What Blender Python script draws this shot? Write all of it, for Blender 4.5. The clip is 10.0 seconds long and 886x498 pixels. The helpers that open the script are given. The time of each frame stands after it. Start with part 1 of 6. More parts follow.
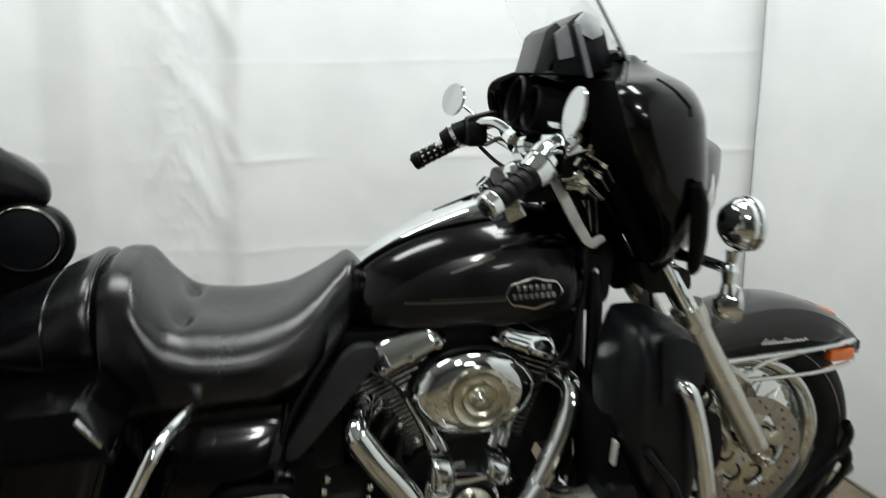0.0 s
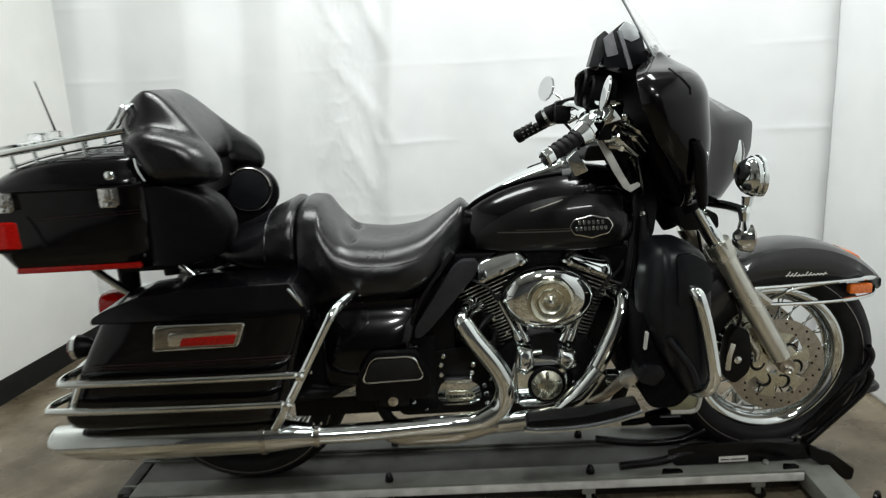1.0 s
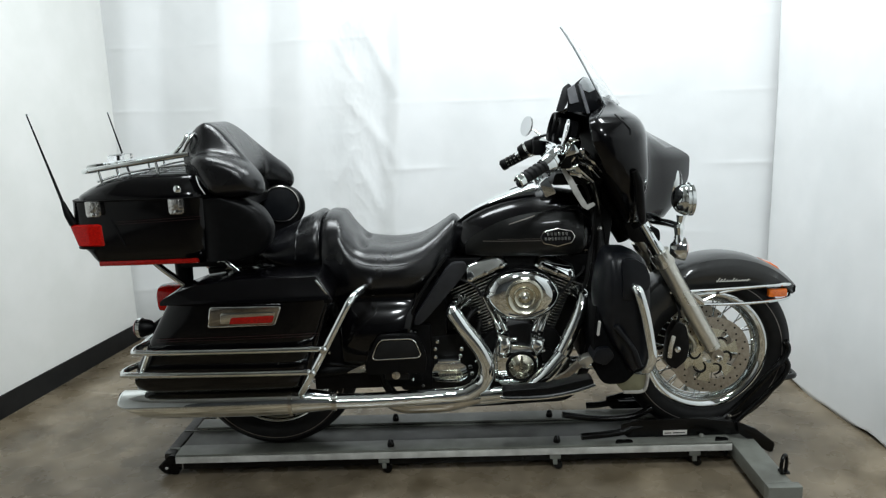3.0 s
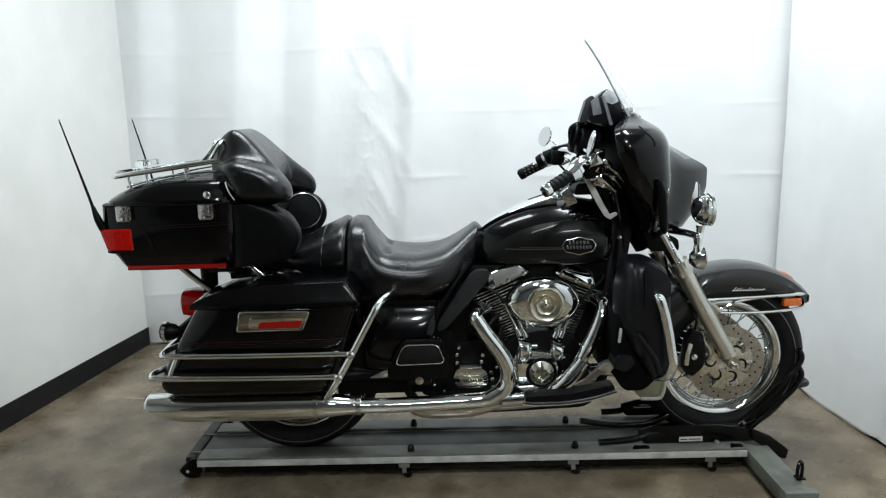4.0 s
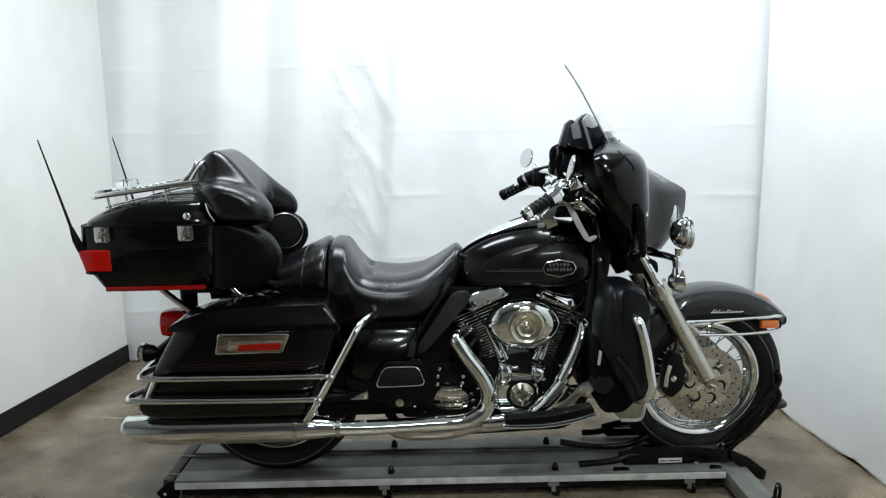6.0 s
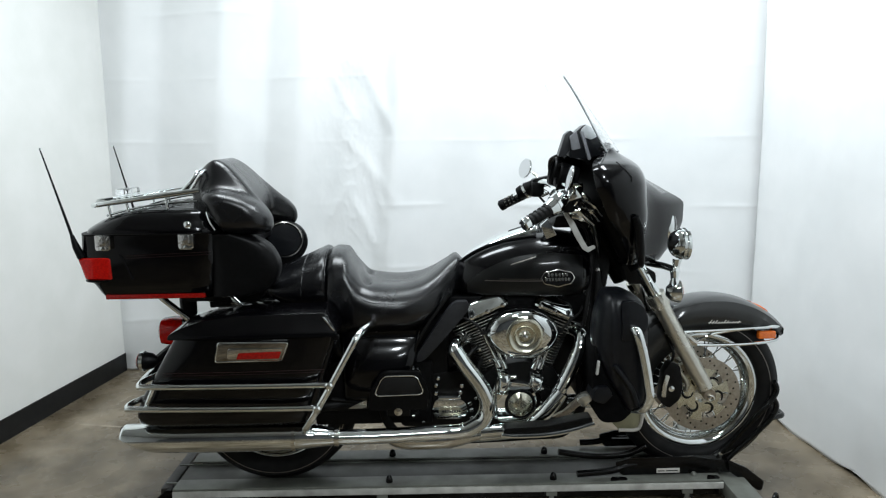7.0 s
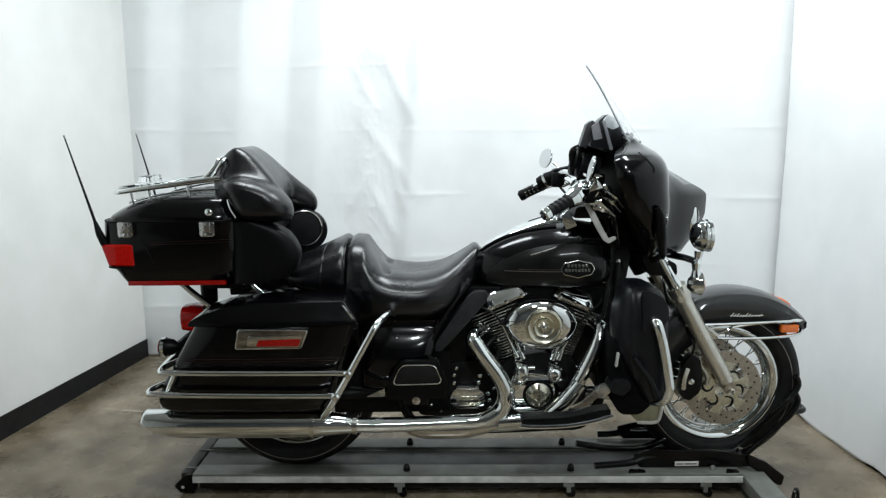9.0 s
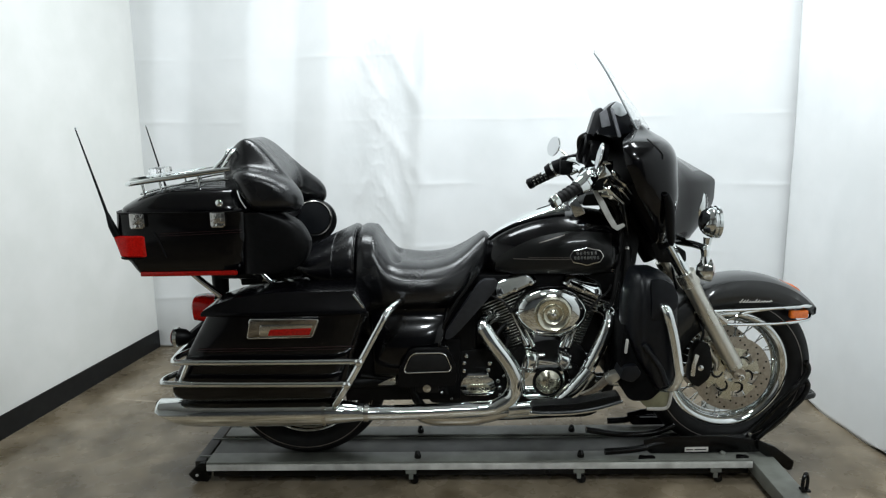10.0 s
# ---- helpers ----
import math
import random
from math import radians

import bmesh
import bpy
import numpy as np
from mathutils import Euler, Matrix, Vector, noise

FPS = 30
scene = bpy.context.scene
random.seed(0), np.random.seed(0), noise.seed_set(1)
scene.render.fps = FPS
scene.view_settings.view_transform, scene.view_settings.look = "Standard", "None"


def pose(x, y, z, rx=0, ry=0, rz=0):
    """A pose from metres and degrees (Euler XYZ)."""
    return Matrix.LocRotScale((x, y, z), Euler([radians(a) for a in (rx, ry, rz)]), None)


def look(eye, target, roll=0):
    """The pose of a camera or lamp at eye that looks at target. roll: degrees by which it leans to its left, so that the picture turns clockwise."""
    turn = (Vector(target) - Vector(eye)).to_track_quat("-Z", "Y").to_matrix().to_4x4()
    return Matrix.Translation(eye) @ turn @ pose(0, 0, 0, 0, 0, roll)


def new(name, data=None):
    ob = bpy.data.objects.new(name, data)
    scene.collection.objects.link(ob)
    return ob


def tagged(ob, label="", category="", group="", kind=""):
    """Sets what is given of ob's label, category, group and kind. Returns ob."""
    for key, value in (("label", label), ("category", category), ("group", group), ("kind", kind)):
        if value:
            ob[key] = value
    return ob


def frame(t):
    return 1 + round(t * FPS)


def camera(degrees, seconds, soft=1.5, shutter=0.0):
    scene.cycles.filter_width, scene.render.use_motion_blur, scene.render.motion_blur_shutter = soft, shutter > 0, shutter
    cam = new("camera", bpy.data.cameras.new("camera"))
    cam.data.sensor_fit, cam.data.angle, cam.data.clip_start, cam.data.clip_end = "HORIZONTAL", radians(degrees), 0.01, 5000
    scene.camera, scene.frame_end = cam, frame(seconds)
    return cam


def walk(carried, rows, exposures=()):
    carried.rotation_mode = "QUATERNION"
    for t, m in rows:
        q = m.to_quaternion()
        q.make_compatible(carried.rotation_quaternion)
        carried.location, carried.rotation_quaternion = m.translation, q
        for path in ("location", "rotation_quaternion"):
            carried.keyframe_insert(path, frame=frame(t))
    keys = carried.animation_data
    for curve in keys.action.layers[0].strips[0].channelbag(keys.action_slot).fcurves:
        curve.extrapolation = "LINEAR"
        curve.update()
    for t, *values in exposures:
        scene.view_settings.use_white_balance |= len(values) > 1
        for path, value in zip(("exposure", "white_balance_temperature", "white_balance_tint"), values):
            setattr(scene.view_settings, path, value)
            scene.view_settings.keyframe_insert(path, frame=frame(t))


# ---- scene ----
cam = camera(63.3, 10.0, soft=1.2, shutter=0.5)
PATH = [
    (0, (-0.002, -1.453, 1.280), (0.390, 0.457, 0.804), -1.24),
    (0.2, (0.036, -1.604, 1.268), (0.378, 0.306, 0.772), -1.16),
    (0.4, (0.035, -1.756, 1.244), (0.377, 0.143, 0.720), -1.19),
    (0.5, (0.027, -1.829, 1.222), (0.302, 0.101, 0.774), -1.75),
    (0.7, (0.039, -1.922, 1.253), (0.137, 0.024, 0.795), -2.07),
    (1, (0.051, -2.073, 1.278), (0.037, -0.129, 0.808), -3.2),
    (1.2, (0.033, -2.155, 1.270), (0.004, -0.202, 0.833), -3.0),
    (1.5, (-0.023, -2.279, 1.284), (-0.017, -0.321, 0.876), -1.9),
    (2, (-0.101, -2.446, 1.301), (-0.065, -0.49, 0.889), -0.8),
    (2.5, (-0.018, -2.522, 1.304), (0.02, -0.566, 0.885), -0.1),
    (3, (0.065, -2.561, 1.311), (0.055, -0.599, 0.918), -2.1),
    (3.2, (0.043, -2.568, 1.329), (0.021, -0.606, 0.944), -1.7),
    (4.3, (-0.057, -2.604, 1.320), (-0.029, -0.639, 0.948), -1.3),
    (4.5, (-0.047, -2.604, 1.321), (-0.016, -0.639, 0.95), -1.2),
    (5, (-0.035, -2.599, 1.326), (0.006, -0.631, 0.969), -0.6),
    (5.5, (-0.03, -2.599, 1.332), (0.024, -0.629, 0.992), -0.7),
    (5.7, (-0.030, -2.596, 1.350), (0.026, -0.626, 1.006), -1.2),
    (6.8, (-0.039, -2.613, 1.357), (0.026, -0.639, 1.041), 0.0),
    (7, (-0.039, -2.611, 1.355), (0.027, -0.637, 1.042), -0.7),
    (7.5, (-0.03, -2.605, 1.359), (0.047, -0.63, 1.05), -0.8),
    (8, (-0.032, -2.603, 1.358), (0.058, -0.629, 1.05), 0.1),
    (8.5, (-0.035, -2.603, 1.352), (0.045, -0.629, 1.041), -0.1),
    (9, (-0.043, -2.606, 1.353), (-0.028, -0.635, 1.013), -0.4),
    (9.5, (-0.05, -2.617, 1.35), (-0.048, -0.647, 1.003), -0.6),
    (10, (-0.049, -2.618, 1.349), (-0.055, -0.652, 0.983), -1.0),
]
walk(cam, [(t, look(eye, target, roll)) for t, eye, target, roll in PATH],
     exposures=[(0.0, -0.15, 6800, 10), (0.6, -0.13, 6800, 10), (1.2, 0.05, 6800, 10), (2.2, 0.08, 6580, 10), (4.3, 0.07, 6400, 10), (7.0, 0.1, 6330, 10), (10.0, 0.08, 6400, 10)])

# ---- light ----
world = bpy.data.worlds.new("world")
scene.world = world
world.use_nodes = True
world.node_tree.nodes["Background"].inputs[0].default_value = (0.9, 0.95, 1.0, 1)
world.node_tree.nodes["Background"].inputs[1].default_value = 0.0
scene.view_settings.exposure = 0.0


def area_lamp(x, y, z, sx, sy, power, target, shape="RECTANGLE", color=(0.92, 0.985, 1.0)):
    data = bpy.data.lights.new("ceiling_lamp_light", "AREA")
    data.shape, data.size, data.size_y, data.energy, data.color = shape, sx, sy, power, color
    ob = new("ceiling_lamp_light", data)
    ob.matrix_world = look((x, y, z), target)
    return ob


area_lamp(-0.62, 0.28, 2.9, 1.0, 0.4, 32, (-0.62, 0.43, 0))
area_lamp(1.0, -4.5, 2.9, 0.7, 0.35, 41, (0.9, -4.3, 0))
area_lamp(0.72, 0.0, 2.9, 1.0, 0.4, 40, (0.95, 0.05, 0))
area_lamp(0.1, -2.4, 2.9, 0.36, 0.36, 40, (0.1, -0.9, 0.3), "DISK")


# ---- materials ----
def material(name, color, rough=0.5, metal=0.0, coat=0.0, spec=0.5, second=None, scale=30.0, bump=0.0, bump_scale=120.0,
             detail=5.0, rough_var=0.0, trans=0.0, low=0.35, high=0.7, big=0.0, big_scale=2.0, coat_rough=0.04, ior=1.5):
    m = bpy.data.materials.new(name)
    m.use_nodes = True
    nt = m.node_tree
    b = nt.nodes["Principled BSDF"]
    b.inputs["Base Color"].default_value = (*color, 1)
    b.inputs["Roughness"].default_value = rough
    b.inputs["Metallic"].default_value = metal
    b.inputs["Coat Weight"].default_value = coat
    b.inputs["Coat Roughness"].default_value = coat_rough
    b.inputs["IOR"].default_value = ior
    b.inputs["Specular IOR Level"].default_value = spec
    b.inputs["Transmission Weight"].default_value = trans
    coords = nt.nodes.new("ShaderNodeTexCoord")
    if second:
        n = nt.nodes.new("ShaderNodeTexNoise")
        n.inputs["Scale"].default_value, n.inputs["Detail"].default_value = scale, detail
        nt.links.new(coords.outputs["Object"], n.inputs["Vector"])
        r = nt.nodes.new("ShaderNodeValToRGB")
        r.color_ramp.elements[0].position, r.color_ramp.elements[1].position = low, high
        r.color_ramp.elements[0].color, r.color_ramp.elements[1].color = (*color, 1), (*second, 1)
        nt.links.new(n.outputs["Fac"], r.inputs["Fac"])
        out = r.outputs["Color"]
        if big:
            n2 = nt.nodes.new("ShaderNodeTexNoise")
            n2.inputs["Scale"].default_value, n2.inputs["Detail"].default_value = big_scale, 3.0
            nt.links.new(coords.outputs["Object"], n2.inputs["Vector"])
            ramp = nt.nodes.new("ShaderNodeMapRange")
            ramp.inputs["From Min"].default_value, ramp.inputs["From Max"].default_value = 0.3, 0.7
            ramp.inputs["To Min"].default_value, ramp.inputs["To Max"].default_value = 1.0 - big, 1.0 + big
            nt.links.new(n2.outputs["Fac"], ramp.inputs["Value"])
            mul = nt.nodes.new("ShaderNodeVectorMath")
            mul.operation = "SCALE"
            nt.links.new(out, mul.inputs[0])
            nt.links.new(ramp.outputs["Result"], mul.inputs["Scale"])
            out = mul.outputs["Vector"]
        nt.links.new(out, b.inputs["Base Color"])
    if rough_var:
        n = nt.nodes.new("ShaderNodeTexNoise")
        n.inputs["Scale"].default_value, n.inputs["Detail"].default_value = 9.0, 6.0
        nt.links.new(coords.outputs["Object"], n.inputs["Vector"])
        mr = nt.nodes.new("ShaderNodeMapRange")
        mr.inputs["From Min"].default_value, mr.inputs["From Max"].default_value = 0.3, 0.7
        mr.inputs["To Min"].default_value, mr.inputs["To Max"].default_value = max(0.0, rough - rough_var), rough + rough_var
        nt.links.new(n.outputs["Fac"], mr.inputs["Value"])
        nt.links.new(mr.outputs["Result"], b.inputs["Roughness"])
    if bump:
        n = nt.nodes.new("ShaderNodeTexNoise")
        n.inputs["Scale"].default_value, n.inputs["Detail"].default_value = bump_scale, 4.0
        nt.links.new(coords.outputs["Object"], n.inputs["Vector"])
        bp = nt.nodes.new("ShaderNodeBump")
        bp.inputs["Strength"].default_value, bp.inputs["Distance"].default_value = bump, 0.002
        nt.links.new(n.outputs["Fac"], bp.inputs["Height"])
        nt.links.new(bp.outputs["Normal"], b.inputs["Normal"])
    return m


PAINT = material("black_pearl_paint", (0.0006, 0.00055, 0.0009), 0.22, 0.0, 0.5, spec=0.09, second=(0.0011, 0.001, 0.0014), scale=900, rough_var=0.05, coat_rough=0.085)
CHARCOAL = material("charcoal_metallic_paint", (0.013, 0.0134, 0.0132), 0.3, 0.4, 0.6, spec=0.3, second=(0.033, 0.0336, 0.033), scale=1400, low=0.4, high=0.65, coat_rough=0.06)
LEATHER = material("black_vinyl", (0.0012, 0.0012, 0.0016), 0.24, spec=0.52, second=(0.003, 0.0031, 0.0041), scale=60, bump=0.25, bump_scale=420, rough_var=0.06)
CHROME = material("chrome", (0.86, 0.895, 0.895), 0.035, 1.0, second=(0.74, 0.77, 0.765), scale=14, rough_var=0.03)
CRINKLED = material("crinkled_chrome_film", (0.85, 0.85, 0.84), 0.1, 1.0, second=(0.45, 0.44, 0.42), scale=70, bump=1.0, bump_scale=90)
WORN = material("worn_chrome", (0.72, 0.71, 0.67), 0.12, 1.0, second=(0.55, 0.54, 0.5), scale=22, rough_var=0.06)
SATIN = material("satin_aluminium", (0.66, 0.645, 0.58), 0.27, 0.95, second=(0.6, 0.585, 0.525), scale=18, rough_var=0.04, bump=0.02, bump_scale=300)
BRUSHED = material("brushed_aluminium", (0.72, 0.7, 0.58), 0.24, 1.0, second=(0.55, 0.53, 0.42), scale=80, rough_var=0.05)
DISC = material("brake_disc_steel", (0.47, 0.42, 0.35), 0.38, 1.0, second=(0.35, 0.31, 0.255), scale=90, rough_var=0.08)
RUBBER = material("tyre_rubber", (0.004, 0.004, 0.004), 0.6, spec=0.2, second=(0.008, 0.0077, 0.0074), scale=40, bump=0.3, bump_scale=200)
PLASTIC = material("black_plastic", (0.0012, 0.0012, 0.0013), 0.42, spec=0.12, second=(0.003, 0.003, 0.0033), scale=70, bump=0.15, bump_scale=500)
SOOT = material("dull_black_plastic", (0.002, 0.002, 0.0022), 0.7, spec=0.05, second=(0.004, 0.004, 0.0044), scale=60, bump=0.2, bump_scale=400)
SLATE = material("slate_grey_plastic", (0.011, 0.0115, 0.013), 0.45, spec=0.35, second=(0.018, 0.0185, 0.021), scale=40, bump=0.15, bump_scale=500)
MATTE = material("matte_dark_plastic", (0.0024, 0.0029, 0.0042), 0.34, spec=0.3, second=(0.0046, 0.0054, 0.0072), scale=50, bump=0.2, bump_scale=600)
ENGINE = material("black_engine_enamel", (0.0012, 0.0012, 0.0012), 0.38, spec=0.18, second=(0.004, 0.0038, 0.0036), scale=35, bump=0.3, bump_scale=250)
FIN = material("fin_edge_metal", (0.3, 0.295, 0.28), 0.26, 0.95, second=(0.66, 0.65, 0.61), scale=45, low=0.35, high=0.7)
RED = material("red_lens", (0.5, 0.006, 0.003), 0.12, 0.0, 0.3, spec=0.2, second=(0.3, 0.003, 0.002), scale=160)
DARKRED = material("dark_red_reflector", (0.3, 0.007, 0.004), 0.15, 0.0, 0.3, spec=0.2, second=(0.16, 0.004, 0.003), scale=160)
GREYCLOTH = material("grey_nylon", (0.14, 0.142, 0.155), 0.5, second=(0.2, 0.205, 0.22), scale=25, bump=0.3, bump_scale=500)
AMBER = material("amber_lens", (0.75, 0.16, 0.01), 0.14, 0.0, 1.0, second=(0.55, 0.1, 0.008), scale=160)
STRIPE = material("red_pinstripe", (0.014, 0.001, 0.0015), 0.3, 0.0, 0.1)
SILVERLINE = material("silver_pinstripe", (0.22, 0.2, 0.18), 0.3, 0.6, 0.6)
PALE = material("pale_lettering", (0.6, 0.58, 0.54), 0.4, second=(0.5, 0.48, 0.44), scale=60)
GLASS = material("clear_plastic", (0.97, 0.98, 0.98), 0.02, trans=1.0)
FROSTED = material("frosted_plastic_edge", (0.3, 0.32, 0.33), 0.3, second=(0.42, 0.44, 0.45), scale=30)
SHIELD = material("clear_windshield_plastic", (0.985, 0.99, 0.99), 0.01, trans=1.0, ior=1.22)
# chrome whose dark reflections are put into its base colour
DARKREFLECT = material("chrome_with_painted_dark_reflections", (0.2, 0.19, 0.175), 0.09, 1.0, second=(0.42, 0.4, 0.37), scale=9)
MIRROR = material("mirror_glass", (0.66, 0.67, 0.68), 0.01, 1.0)
YELLOWED = material("yellowed_plastic", (0.2, 0.19, 0.115), 0.4, second=(0.32, 0.31, 0.2), scale=14)
STEEL = material("grey_painted_steel", (0.16, 0.168, 0.148), 0.38, second=(0.09, 0.09, 0.078), scale=11, rough_var=0.1, bump=0.1, bump_scale=180, big=0.12, big_scale=3.0)
DARKSTEEL = material("dirty_dark_steel", (0.055, 0.056, 0.05), 0.45, second=(0.03, 0.03, 0.026), scale=9, rough_var=0.1, big=0.2, big_scale=4.0)
PALESTEEL = material("pale_mottled_steel", (0.52, 0.52, 0.49), 0.4, second=(0.32, 0.315, 0.295), scale=20, rough_var=0.1, big=0.12, big_scale=3.0)
GRIMY = material("grimy_worn_steel", (0.022, 0.019, 0.016), 0.38, spec=0.35, second=(0.005, 0.0045, 0.004), scale=18, rough_var=0.12, bump=0.4, bump_scale=90)
BLACKSTEEL = material("black_painted_steel", (0.001, 0.001, 0.001), 0.2, spec=0.26, second=(0.0022, 0.002, 0.002), scale=50, rough_var=0.1, bump=0.15, bump_scale=160)
CURTAIN = material("white_curtain_cloth", (0.73, 0.745, 0.75), 0.6, spec=0.35, second=(0.79, 0.80, 0.805), scale=3.5, bump=0.08, bump_scale=700, big=0.03, big_scale=1.5)
WALLPAINT = material("white_wall_paint", (0.74, 0.745, 0.72), 0.62, second=(0.79, 0.79, 0.77), scale=5, bump=0.12, bump_scale=160, big=0.03, big_scale=0.8)
BASEBOARD = material("black_rubber_baseboard", (0.006, 0.0065, 0.007), 0.5, spec=0.3, second=(0.012, 0.012, 0.0125), scale=25)
FLOOR = material("sealed_brown_concrete", (0.08, 0.061, 0.036), 0.28, spec=0.42, second=(0.225, 0.184, 0.13), scale=5.2, detail=9, rough_var=0.13, low=0.3, high=0.68, big=0.4, big_scale=1.9)
CEILING = material("grey_ceiling_paint", (0.36, 0.36, 0.35), 0.8, second=(0.42, 0.42, 0.41), scale=6)
# grey of the added, unseen walls, kept dim for contrast in the chrome
DIMWALL = material("unseen_dim_wall_grey", (0.1, 0.105, 0.11), 0.7, second=(0.14, 0.145, 0.15), scale=3)


# ---- mesh helpers ----
def finish(bm, angle=38):
    bm.normal_update()
    for f in bm.faces:
        f.smooth = True
    for e in bm.edges:
        if len(e.link_faces) == 2 and e.calc_face_angle(0) > radians(angle):
            e.smooth = False


def to_mesh(name, bm, mat, fix=True, angle=38):
    if fix:
        bmesh.ops.recalc_face_normals(bm, faces=bm.faces)
    finish(bm, angle)
    me = bpy.data.meshes.new(name)
    bm.to_mesh(me)
    bm.free()
    me.materials.append(mat)
    return me


BASES = {}


def thing(name, x, y, z, label, category, group="", kind=""):
    ob = new(name)
    ob.empty_display_size = 0.1
    ob.location = (x, y, z)
    BASES[ob.name] = Vector((x, y, z))
    return tagged(ob, label, category, group, kind)


def part(name, bm, mat, parent, label="", fix=True):
    """One mesh, given in world coordinates, under a thing or a part."""
    me = bm if isinstance(bm, bpy.types.Mesh) else to_mesh(name, bm, mat, fix)
    ob = new(name, me)
    if parent is not None:
        ob.parent = parent
        base = BASES.get(parent.name)
        if base is not None:
            ob.matrix_parent_inverse = Matrix.Translation(-base)
    return tagged(ob, label)


def piece(name, mesh, m, parent, label=""):
    """A repeat on shared mesh data, at the pose m."""
    ob = part(name, mesh, None, parent, label)
    ob.matrix_basis = m
    return ob


def path_of(pts, steps=6, closed=False):
    """A smooth line through the points."""
    p = [Vector(q) for q in pts]
    if len(p) < 3:
        return p
    out = []
    n = len(p)
    spans = n if closed else n - 1
    for i in range(spans):
        a = p[(i - 1) % n] if closed or i else p[0] * 2 - p[1]
        b, c = p[i], p[(i + 1) % n]
        d = p[(i + 2) % n] if closed or i + 2 < n else c * 2 - b
        for k in range(steps):
            t = k / steps
            out.append(0.5 * (2 * b + (c - a) * t + (2 * a - 5 * b + 4 * c - d) * t * t + (3 * b - a - 3 * c + d) * t ** 3))
    if not closed:
        out.append(p[-1])
    return out


def loft(rings, cap=True, loop=False, bm=None):
    """A skin over rings of equally many points."""
    bm = bm or bmesh.new()
    vs = [[bm.verts.new(q) for q in r] for r in rings]
    n = len(rings[0])
    for i in range(len(rings) if loop else len(rings) - 1):
        a, b = vs[i], vs[(i + 1) % len(rings)]
        for j in range(n):
            bm.faces.new((a[j], a[(j + 1) % n], b[(j + 1) % n], b[j]))
    if cap and not loop:
        bm.faces.new(vs[0])
        bm.faces.new(vs[-1])
    return bm


def tube(pts, r, seg=12, steps=6, closed=False, cap=True, bm=None):
    """A round bar along a smooth line; r: a radius, or one for each of the points."""
    line = path_of(pts, steps, closed)
    n = len(line)
    rings, up = [], None
    for i, q in enumerate(line):
        if closed:
            t = line[(i + 1) % n] - line[i - 1]
        else:
            t = line[min(i + 1, n - 1)] - line[max(i - 1, 0)]
        t.normalize()
        if up is None:
            up = t.orthogonal().normalized()
        up = (up - t * up.dot(t)).normalized()
        side = t.cross(up)
        if isinstance(r, (int, float)):
            rad = r
        else:
            f = i / max(1, n - 1) * (len(r) - 1)
            k = min(int(f), len(r) - 2)
            rad = r[k] + (r[k + 1] - r[k]) * (f - k)
        rings.append([q + (up * math.cos(a) + side * math.sin(a)) * rad for a in [2 * math.pi * k / seg for k in range(seg)]])
    return loft(rings, cap, closed, bm)


def lathe(profile, m, seg=40, closed=False, bm=None):
    """profile: (radius, height) pairs, turned round the local z axis and posed by m."""
    rings = []
    for r, h in profile:
        rings.append([m @ Vector((r * math.cos(a), r * math.sin(a), h)) for a in [2 * math.pi * k / seg for k in range(seg)]])
    return loft(rings, cap=not closed, loop=closed, bm=bm)


def slab(outline, y0, y1, bevel=0.004, seg=2, m=None):
    """An outline in x and z, given a thickness from y0 to y1 and rounded edges."""
    bm = bmesh.new()
    a = [bm.verts.new((x, y0, z)) for x, z in outline]
    b = [bm.verts.new((x, y1, z)) for x, z in outline]
    bm.faces.new(a)
    bm.faces.new(b)
    n = len(outline)
    for i in range(n):
        bm.faces.new((a[i], a[(i + 1) % n], b[(i + 1) % n], b[i]))
    bmesh.ops.recalc_face_normals(bm, faces=bm.faces)
    if bevel:
        bmesh.ops.bevel(bm, geom=list(bm.edges), offset=bevel, segments=seg, affect="EDGES", profile=0.6, clamp_overlap=True)
    if m:
        bm.transform(m)
    return bm


def box(x0, x1, y0, y1, z0, z1, bevel=0.004, seg=2, m=None):
    return slab([(x0, z0), (x1, z0), (x1, z1), (x0, z1)], y0, y1, bevel, seg, m)


def round_outline(pts, steps=5):
    """A closed smooth outline in x and z."""
    return [(q.x, q.z) for q in path_of([(x, 0, z) for x, z in pts], steps, True)]


def corner_outline(pts, r, k=4):
    """A polygon in x and z with its corners rounded by r."""
    out = []
    n = len(pts)
    for i in range(n):
        p, a, b = Vector(pts[i]), Vector(pts[i - 1]), Vector(pts[(i + 1) % n])
        d0, d1 = (a - p), (b - p)
        c = min(r, d0.length * 0.45, d1.length * 0.45)
        s, e = p + d0.normalized() * c, p + d1.normalized() * c
        for j in range(k + 1):
            t = j / k
            q = s * (1 - t) ** 2 + p * 2 * t * (1 - t) + e * t * t
            out.append((q.x, q.y))
    return out


def ring_x(x, z0, z1, hw, n=2.6, k=32, y=0.0, lean=0.0):
    """A rounded cross-section at x, from z0 to z1 and hw wide to each side."""
    out = []
    for i in range(k):
        a = 2 * math.pi * i / k
        c, s = math.cos(a), math.sin(a)
        py = hw * math.copysign(abs(c) ** (2 / n), c)
        pz = (z1 - z0) / 2 * math.copysign(abs(s) ** (2 / n), s)
        out.append(Vector((x + lean * pz, y + py, (z0 + z1) / 2 + pz)))
    return out


